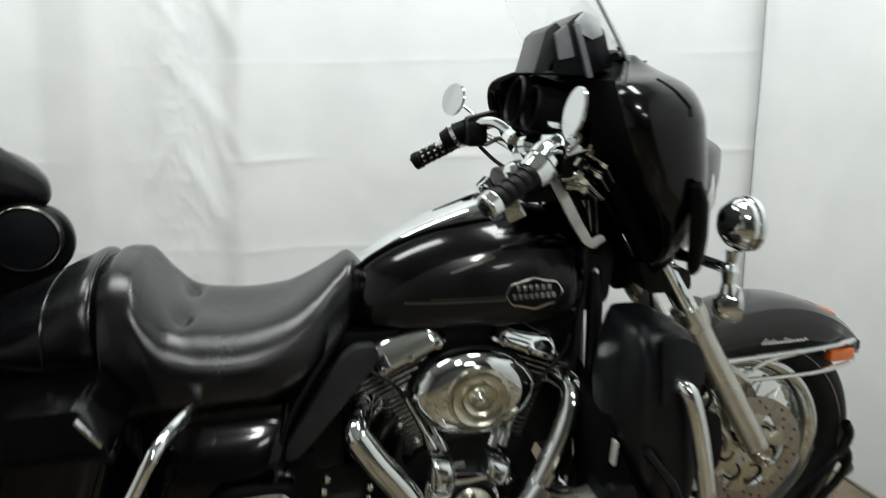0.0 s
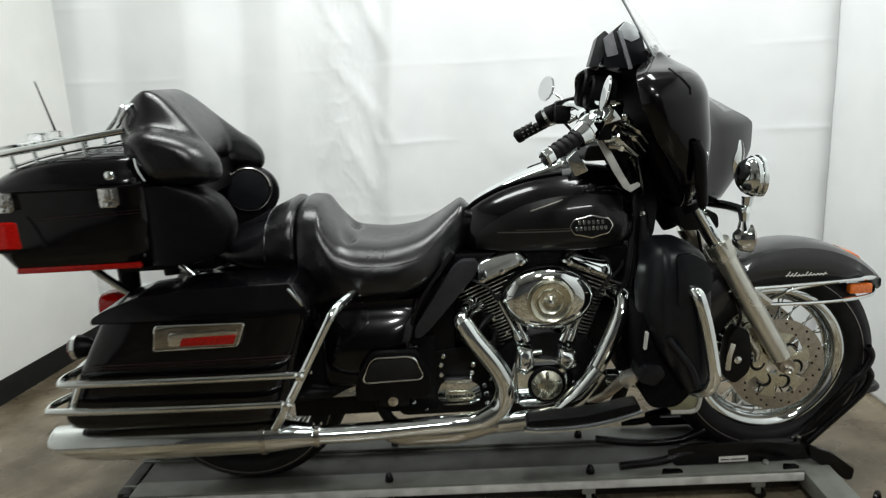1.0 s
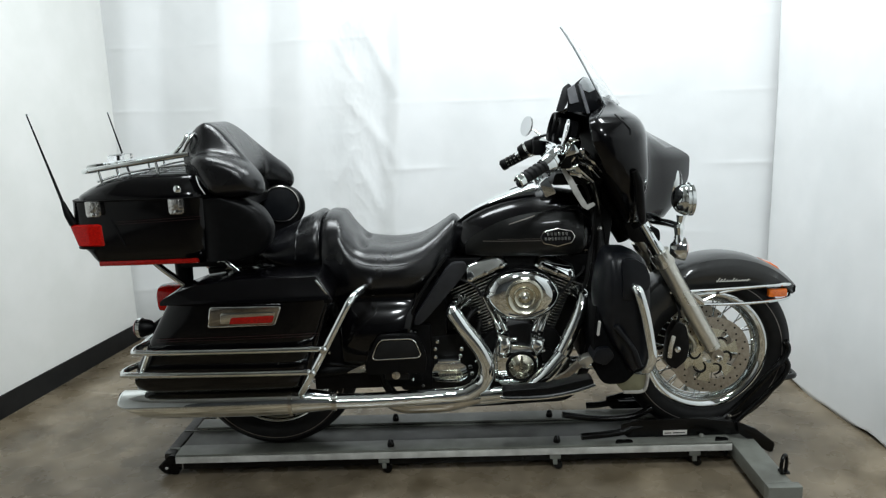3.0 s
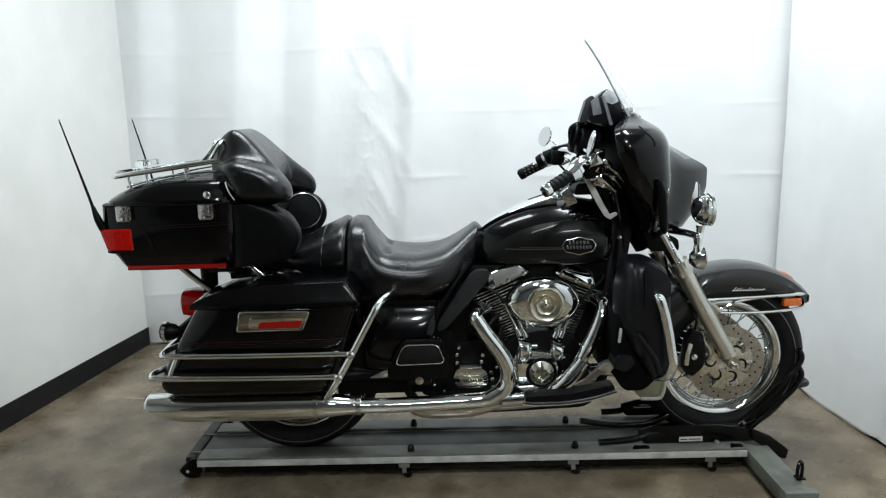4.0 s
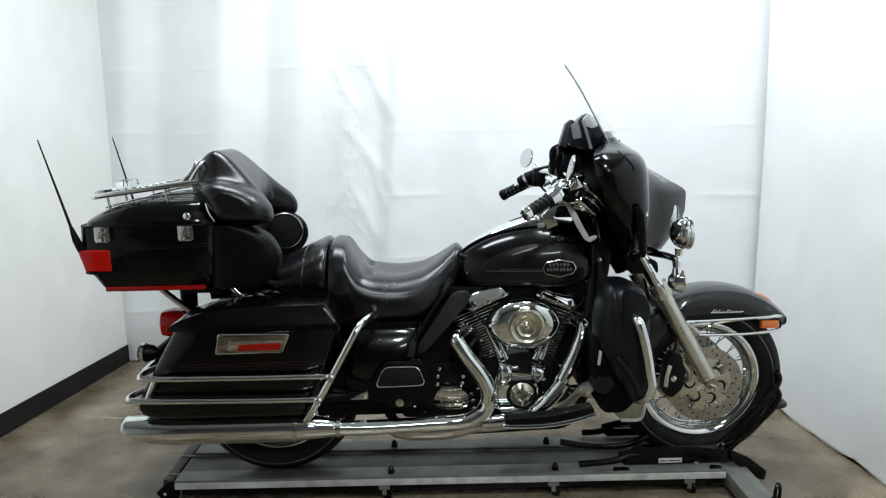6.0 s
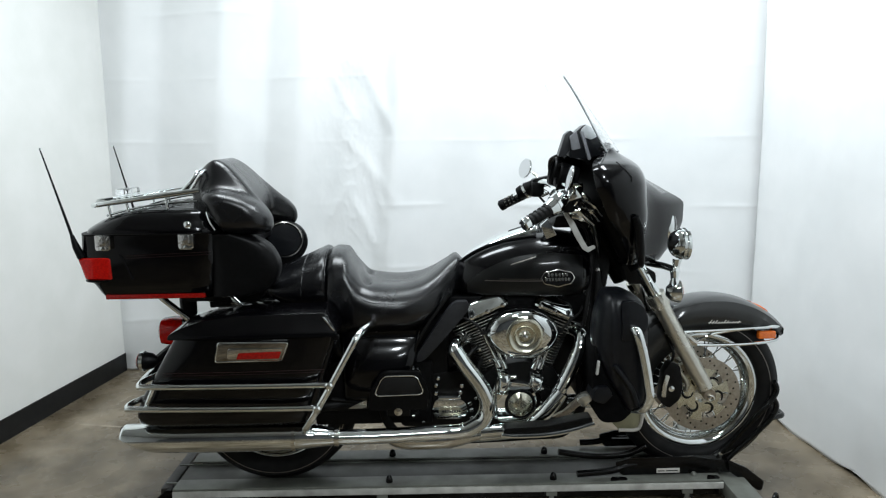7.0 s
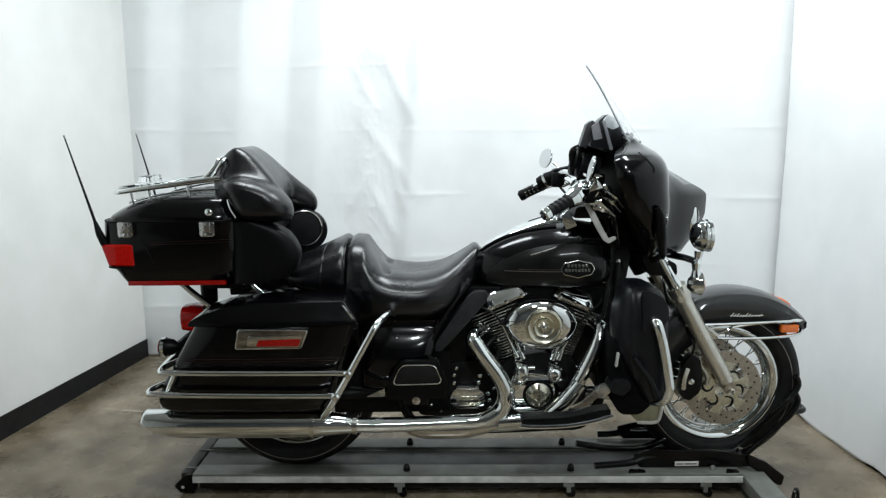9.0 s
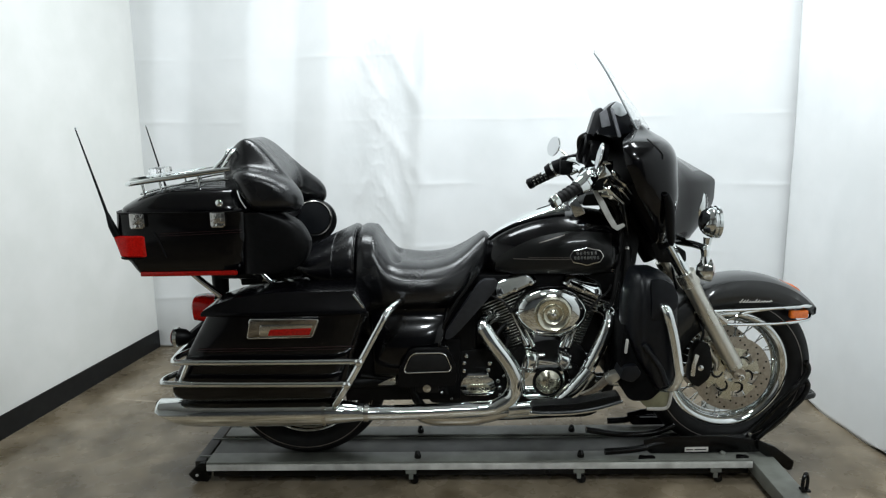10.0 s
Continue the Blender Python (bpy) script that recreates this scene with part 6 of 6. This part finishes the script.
for s in (-1, 1):
    y = s * 0.17
    sig = part("rear_signal", lathe([(0.0, -0.04), (0.014, -0.036), (0.027, -0.018), (0.032, 0.006), (0.032, 0.022), (0.028, 0.026), (0, 0.027)], pose(-0.99, y, 0.592, 0, -90, 0), 26), PLASTIC, bike, "black rear turn signal with a chrome ring")
    part("signal_ring", lathe([(0.031, 0.008), (0.0345, 0.008), (0.0345, 0.02), (0.031, 0.02)], pose(-0.99, y, 0.592, 0, -90, 0), 26, True), CHROME, sig, "chrome ring")
    part("signal_lens", lathe([(0.0, 0.036), (0.02, 0.033), (0.028, 0.027), (0, 0.026)], pose(-0.99, y, 0.592, 0, -90, 0), 24), RED, sig, "red lens")
    part("signal_stem", tube([(-0.96, y, 0.59), (-0.93, s * 0.12, 0.61), (-0.88, s * 0.08, 0.62)], 0.012, 12), PLASTIC, sig)
part("rear_bumper", tube([(-1.0, -0.24, 0.525), (-1.01, -0.12, 0.525), (-1.01, 0.12, 0.525), (-1.0, 0.24, 0.525)], 0.011, 12), CHROME, bike, "chrome rear bumper bar")
part("plate_holder", box(-1.0, -0.99, -0.09, 0.09, 0.46, 0.58, 0.004), PLASTIC, bike, "black plate holder")

# ---- top case ----
case_rows = []
for k in range(18):
    t = k / 17
    z = 0.828 + (1.046 - 0.828) * t
    x0, x1, hw = blend([(0.0, -1.088, -0.722, 0.24), (0.05, -1.10, -0.714, 0.252), (0.23, -1.122, -0.708, 0.266), (0.34, -1.142, -0.708, 0.269), (0.66, -1.158, -0.70, 0.272), (0.75, -1.156, -0.70, 0.272), (1.0, -1.152, -0.695, 0.274)], t)
    case_rows.append(ring_z(z, x0, x1, hw, 9.0, 72))
case = part("top_case", loft(case_rows), PAINT, bike, "gloss black hinged top case with red lamps")
lid_rows = []
for k in range(16):
    t = k / 15
    z = 1.051 + (1.132 - 1.051) * t
    x0, x1, hw = blend([(0.0, -1.150, -0.69, 0.278), (0.1, -1.147, -0.69, 0.277), (0.3, -1.125, -0.696, 0.268), (0.65, -1.065, -0.71, 0.25), (0.87, -0.985, -0.728, 0.222), (1.0, -0.90, -0.76, 0.15)], t)
    lid_rows.append(ring_z(z, x0, x1, hw, 5.0, 56))
lid = part("case_lid", loft(lid_rows), PAINT, case, "gloss black domed lid")
part("lid_seam", loft([ring_z(1.0455, -1.152, -0.69, 0.279, 8, 56), ring_z(1.051, -1.153, -0.688, 0.281, 8, 56)]), PLASTIC, case, "black rubber lid seal")
pair("lid_rail", tube([(-1.075, -0.195, 1.104), (-0.98, -0.2, 1.128), (-0.88, -0.2, 1.142), (-0.775, -0.195, 1.148)], 0.0035, 8), CHROME, lid, "thin chrome lid rail")
part("lid_trim", tube([(-0.738, -0.225, 1.112), (-0.722, -0.252, 1.085), (-0.70, -0.270, 1.058)], 0.004, 8), CHROME, lid, "chrome lid corner trim")
for x in (-1.057, -0.792):
    latch = part("latch", box(x - 0.025, x + 0.025, -0.290, -0.270, 1.003, 1.05, 0.005), CRINKLED, case, "chrome draw latch")
    part("latch_hook", box(x - 0.017, x + 0.012, -0.295, -0.288, 1.015, 1.048, 0.003), CRINKLED, latch)
    part("latch_foot", box(x - 0.02, x + 0.02, -0.293, -0.288, 1.0, 1.012, 0.002), CRINKLED, latch)
    part("latch_pin", lathe([(0, 0), (0.006, 0), (0.006, 0.005), (0, 0.006)], at_right(x, -0.292, 1.008), 10), CHROME, latch)
part("case_lock", lathe([(0, 0), (0.012, 0), (0.012, 0.008), (0.008, 0.011), (0, 0.011)], at_right(-0.788, -0.266, 1.078), 18), CHROME, case, "chrome key lock")
part("wrap_lamp", loft([ring_z(z, x0, -1.030, hw, 8.0, 56) for z, x0, hw in ((0.900, -1.130, 0.268), (0.905, -1.140, 0.2735), (0.968, -1.158, 0.2775), (0.974, -1.154, 0.272))]), RED, case, "red wrap-around lamp lens")
part("lamp_surround", loft([ring_z(z, x0, -1.036, hw, 6.0, 56) for z, x0, hw in ((0.892, -1.136, 0.268), (0.895, -1.144, 0.2715), (0.8995, -1.145, 0.2715))]), PLASTIC, case)
for s in (-1, 1):
    part("lamp_trim", tube([(-1.012, s * 0.273, 0.985), (-0.997, s * 0.2735, 0.958), (-0.977, s * 0.270, 0.90)], 0.003, 8), PLASTIC, case)
    part("red_strip", box(-1.075, -0.75, min(s * 0.235, s * 0.259), max(s * 0.235, s * 0.259), 0.832, 0.848, 0.004), DARKRED, case, "red reflector strip")
    for dz in (0.0, 0.008):
        part("pinstripe", tube([(-0.99, s * 0.2735, 0.972 + dz), (-0.86, s * 0.2755, 0.976 + dz), (-0.72, s * 0.268, 0.98 + dz)], 0.0008, 6), STRIPE, case, "dark red pinstripe")
    # speaker pods
    pod_rows = []
    for k in range(16):
        t = k / 15
        z = 0.835 + (1.042 - 0.835) * t
        x0, x1 = blend([(0.0, -0.73, -0.60), (0.1, -0.735, -0.535), (0.45, -0.735, -0.505), (0.75, -0.735, -0.53), (0.92, -0.735, -0.58), (1.0, -0.735, -0.64)], t)
        pod_rows.append(ring_z(z, x0, x1, 0.055, 3.6, 36, s * 0.205))
    pod = part("speaker_pod", loft(pod_rows), PLASTIC, case, "matte black speaker pod")
    if s > 0:
        m = Matrix.Translation((-0.562, s * 0.165, 0.966)) @ pose(0, 0, 0, 90 if s > 0 else -90, 0, 0) @ pose(0, 0, 0, 0, 12, 0)
        spk = part("speaker", lathe([(0, -0.05), (0.05, -0.05), (0.07, -0.015), (0.074, 0.012), (0.07, 0.024), (0.06, 0.026), (0, 0.024)], m, 36), PLASTIC, case, "round black speaker facing the passenger")
        part("speaker_housing", lathe([(0, -0.1), (0.066, -0.1), (0.079, -0.06), (0.082, -0.03), (0.079, -0.008), (0.072, -0.002), (0, -0.002)], Matrix.Translation((0.011, 0, -0.016)) @ m, 40), PLASTIC, spk, "black speaker housing")
        part("speaker_grille", lathe([(0, 0.03), (0.03, 0.029), (0.06, 0.026), (0.0, 0.024)], m, 36), MATTE, spk, "dark speaker grille")
        part("speaker_ring", lathe([(0.0650, 0.0245), (0.0662, 0.0285), (0.0692, 0.0275), (0.0690, 0.022)], m, 44, True), WORN, spk, "thin chrome ring")
    # antennas
    yb = s * 0.27
    lean = -0.018 if s < 0 else -0.01
    ant = part("antenna", tube([(-1.153, yb, 1.02), (-1.170 + lean * 0.2, yb, 1.10), (-1.216 + lean, yb, 1.324)], [0.006, 0.0045, 0.0022], 8), PLASTIC, bike, "thin black whip antenna")
    part("antenna_base", tube([(-1.138, yb * 0.97, 0.975), (-1.150, yb * 0.99, 1.01), (-1.160, yb, 1.05)], [0.014, 0.012, 0.006], 12), PLASTIC, ant)
    part("antenna_tip", lathe([(0, -0.004), (0.004, -0.003), (0.004, 0.003), (0, 0.005)], Matrix.Translation((-1.2165 + lean, yb, 1.326)), 8), CHROME, ant)
    # case supports
    part("case_support", tube([(-0.95, s * 0.14, 0.825), (-0.905, s * 0.14, 0.782), (-0.825, s * 0.14, 0.715)], 0.011, 10), CHROME, bike, "chrome top case support")
    part("case_support", tube([(-0.72, s * 0.14, 0.83), (-0.68, s * 0.15, 0.797), (-0.635, s * 0.155, 0.757)], 0.009, 10), CHROME, bike, "chrome top case support")
part("case_bracket", box(-0.86, -0.60, -0.13, 0.13, 0.79, 0.826, 0.006), ENGINE, bike, "black case bracket")
part("air_cylinder", lathe([(0, -0.04), (0.028, -0.04), (0.03, 0.03), (0, 0.035)], Matrix.Translation((-0.858, -0.1, 0.778)), 20), PLASTIC, bike, "black cylinder under the case")
part("cylinder_cap", lathe([(0, -0.05), (0.014, -0.05), (0.02, -0.042), (0.02, -0.036), (0, -0.036)], Matrix.Translation((-0.858, -0.1, 0.778)), 16), ENGINE, bike, "black cylinder fitting")

# ---- backrest ----
def backrest_row(y):
    """The backrest's outline at y: a pointed middle that runs forward into an arm on each side."""
    q = min(1.0, abs(y) / 0.275)
    arm = max(0.0, min(1.0, (q - 0.42) / 0.33))
    arm = arm * arm * (3 - 2 * arm)
    tall = [(-0.742, 1.06), (-0.798, 1.10), (-0.812, 1.165), (-0.797, 1.213), (-0.774, 1.252), (-0.737, 1.28), (-0.702, 1.272), (-0.658, 1.237), (-0.622, 1.195), (-0.60, 1.15), (-0.60, 1.09), (-0.66, 1.055)]
    low = [(-0.69, 1.042), (-0.724, 1.085), (-0.748, 1.135), (-0.758, 1.168), (-0.738, 1.184), (-0.70, 1.19), (-0.655, 1.182), (-0.605, 1.165), (-0.555, 1.136), (-0.522, 1.09), (-0.533, 1.042), (-0.62, 1.03)]
    return [(a[0] + (b[0] - a[0]) * arm, a[1] + (b[1] - a[1]) * arm) for a, b in zip(tall, low)]


rows = []
for k in range(73):
    y = -0.285 * math.cos(math.pi * k / 72)
    q = abs(y) / 0.285
    pts = round_outline(backrest_row(y), 6)
    if y > 0.1:
        pts = [(px + 0.012 * min(1.0, (y - 0.1) / 0.1), pz - 0.02 * min(1.0, (y - 0.1) / 0.1)) for px, pz in pts]
    cx, cz = sum(p[0] for p in pts) / len(pts), sum(p[1] for p in pts) / len(pts)
    f = 0.35 + 0.65 * (1 - q ** 7) ** 0.5
    rows.append([Vector((cx + (px - cx) * f, y, cz + (pz - cz) * f)) for px, pz in pts])
backrest = part("backrest", to_mesh("backrest", loft(rows), LEATHER, True, 70), LEATHER, bike, "black vinyl wrap-around passenger backrest with armrests")
part("backrest_base", box(-0.755, -0.60, -0.2, 0.2, 0.985, 1.075, 0.015), PLASTIC, bike, "black backrest mounting pad")

# ---- luggage rack ----
def rack_z(x):
    return 1.138 + 0.128 * (x + 1.12)


def rack_side(s):
    return tube([(-1.115, s * 0.12, 1.136), (-1.125, s * 0.17, 1.136), (-1.10, s * 0.2, rack_z(-1.10)), (-1.0, s * 0.205, rack_z(-1.0)), (-0.88, s * 0.205, rack_z(-0.88)), (-0.765, s * 0.2, rack_z(-0.765))], 0.0085, 12)


rack = part("luggage_rack", rack_side(-1), CHROME, bike, "chrome luggage rack on the top case")
part("rack_rail", rack_side(1), CHROME, rack)
part("rack_cross", tube([(-1.115, -0.12, 1.136), (-1.11, 0, 1.136), (-1.115, 0.12, 1.136)], 0.0085, 12), CHROME, rack)
for y in (-0.1, -0.035, 0.035, 0.1):
    part("rack_slat", tube([(-1.04, y, rack_z(-1.04)), (-0.88, y, rack_z(-0.88)), (-0.84, y, 1.18), (-0.805, y, 1.212), (-0.785, y, 1.238), (-0.755, y, 1.246)], 0.006, 10), CHROME, rack)
for x in (-1.0, -0.90):
    part("rack_cross", tube([(x, -0.205, rack_z(x)), (x, 0, rack_z(x)), (x, 0.205, rack_z(x))], 0.006, 10), CHROME, rack)
part("rack_hoop", tube([(-0.84, -0.15, 1.176), (-0.80, -0.15, 1.216), (-0.785, -0.13, 1.244), (-0.78, 0, 1.248), (-0.785, 0.13, 1.244), (-0.80, 0.15, 1.216), (-0.84, 0.15, 1.176)], 0.007, 10), CHROME, rack, "chrome rack hoop")
part("rack_hoop", tube([(-0.80, -0.17, 1.185), (-0.775, -0.17, 1.222), (-0.76, -0.15, 1.244), (-0.755, 0, 1.248)], 0.006, 10), CHROME, rack)
part("rack_plate", slab(corner_outline([(-1.115, 1.142), (-1.055, 1.152), (-1.055, 1.164), (-1.108, 1.158)], 0.004), -0.185, 0.185, 0.004), CHROME, rack, "chrome rear rack plate")
for x in (-1.035, -1.01, -0.985):
    part("rack_bar", box(x - 0.008, x + 0.008, -0.19, 0.19, rack_z(x) + 0.004, rack_z(x) + 0.014, 0.004), CHROME, rack, "flat chrome rack bar")
part("rack_lamp", box(-1.10, -1.055, -0.06, 0.06, 1.158, 1.182, 0.008), GLASS, rack, "clear rack lamp")
for x, z0, z1 in ((-1.06, 1.10, 1.147), (-1.0, 1.105, 1.154), (-0.87, 1.11, 1.17)):
    for s in (-1, 1):
        part("rack_post", tube([(x, s * 0.2, z0), (x - 0.005, s * 0.205, z1)], 0.005, 10), CHROME, rack)

# ---- small engine and chassis details ----
for sgn, x0, z0, x1, z1 in ((-1, 0.20, 0.66, 0.10, 0.72), (1, 0.44, 0.66, 0.54, 0.73)):
    plug = part("spark_plug", tube([(x0, -0.10, z0), (x0 + 0.005 * sgn, -0.125, z0 - 0.004)], [0.009, 0.007], 12), PALE, bike, "white spark plug")
    part("plug_cap", tube([(x0 + 0.005 * sgn, -0.123, z0 - 0.004), (x0 + 0.02 * sgn, -0.15, z0 + 0.004)], 0.009, 12), RUBBER, plug)
    part("plug_wire", tube([(x0 + 0.02 * sgn, -0.15, z0 + 0.004), (x0 + 0.05 * sgn, -0.155, z0 + 0.04), (x1, -0.11, z1), (x1, -0.08, z1 + 0.05)], 0.0042, 8), RUBBER, plug, "black spark plug wire")
plate = part("front_tappet_plate", slab(corner_outline([(0.375, 0.47), (0.425, 0.452), (0.418, 0.41), (0.398, 0.40), (0.385, 0.43)], 0.01), -0.158, -0.135, 0.005), ENGINE, bike, "black crankcase plate")
part("plate_bolt", lathe([(0, 0), (0.006, 0), (0.006, 0.005), (0, 0.006)], at_right(0.392, -0.158, 0.456), 10), WORN, plate)
part("cover_edge", tube([(0.228, -0.15, 0.345), (0.222, -0.154, 0.40), (0.224, -0.154, 0.455), (0.25, -0.152, 0.492), (0.30, -0.15, 0.497)], 0.009, 10), CHROME, cam_cover, "chrome cover edge")
for x, z in ((0.228, 0.36), (0.224, 0.42), (0.236, 0.478), (0.29, 0.497), (0.352, 0.478), (0.392, 0.398), (0.36, 0.336), (0.27, 0.336)):
    piece("cover_bolt", bolt, Matrix.Translation((x, -0.149, z)) @ Matrix.Scale(0.75, 4), bike)
for x, z in ((0.17, 0.345), (0.19, 0.375), (0.155, 0.42), (-0.035, 0.335), (-0.07, 0.36), (-0.27, 0.462), (-0.29, 0.437), (-0.36, 0.47), (0.205, 0.56), (0.17, 0.60)):
    piece("cover_bolt", bolt, Matrix.Translation((x, -0.147, z)) @ Matrix.Scale(0.7, 4), bike)
part("oil_line", tube([(0.15, -0.12, 0.50), (0.12, -0.15, 0.53), (0.13, -0.155, 0.58), (0.165, -0.13, 0.61)], 0.008, 10), ENGINE, bike, "black oil line")
part("oil_line", tube([(0.19, -0.12, 0.47), (0.165, -0.145, 0.52), (0.175, -0.15, 0.57)], 0.007, 10), RUBBER, bike)
part("lower_brace", tube([(-0.36, -0.15, 0.43), (-0.2, -0.155, 0.41), (-0.05, -0.155, 0.39)], 0.008, 8), ENGINE, bike)
part("rear_splash_tab", slab(corner_outline([(-0.30, 0.40), (-0.235, 0.40), (-0.235, 0.43), (-0.25, 0.425)], 0.003), -0.17, -0.165, 0.001), SATIN, bike, "bare metal tab")
for s in (-1, 1):
    part("case_rod", tube([(-0.74, s * 0.12, 0.80), (-0.68, s * 0.14, 0.825), (-0.62, s * 0.14, 0.83)], 0.006, 8), CHROME, bike, "chrome case mounting rod")
    part("case_rod", tube([(-0.70, s * 0.13, 0.785), (-0.63, s * 0.15, 0.79), (-0.56, s * 0.15, 0.775)], 0.006, 8), CHROME, bike, "chrome case mounting rod")
    part("rod_end", lathe([(0, -0.008), (0.012, -0.006), (0.012, 0.006), (0, 0.008)], pose(-0.70, s * 0.15, 0.80, 90, 0, 0), 12), PLASTIC, bike)
    part("frame_tab", slab(corner_outline([(0.55, 0.83), (0.59, 0.84), (0.60, 0.90), (0.57, 0.92), (0.545, 0.88)], 0.008), s * 0.09 - 0.004, s * 0.09 + 0.004, 0.002), ENGINE, bike)
    part("neck_cover", slab(corner_outline([(0.56, 0.78), (0.63, 0.80), (0.645, 0.90), (0.60, 0.98), (0.565, 0.93)], 0.02), s * 0.085 - 0.012, s * 0.085 + 0.012, 0.008), ENGINE, bike, "black steering neck cover")
    part("neck_bolt", lathe([(0, 0), (0.009, 0), (0.008, 0.006), (0, 0.007)], at_right(0.598, -0.098, 0.872) if s < 0 else at_right(0.598, 0.092, 0.872), 10), WORN, bike)
    part("wire_loom", tube([(0.60, s * 0.07, 1.0), (0.575, s * 0.1, 0.90), (0.565, s * 0.11, 0.80), (0.55, s * 0.12, 0.70), (0.53, s * 0.1, 0.62)], 0.008, 8), RUBBER, bike, "black wiring loom")
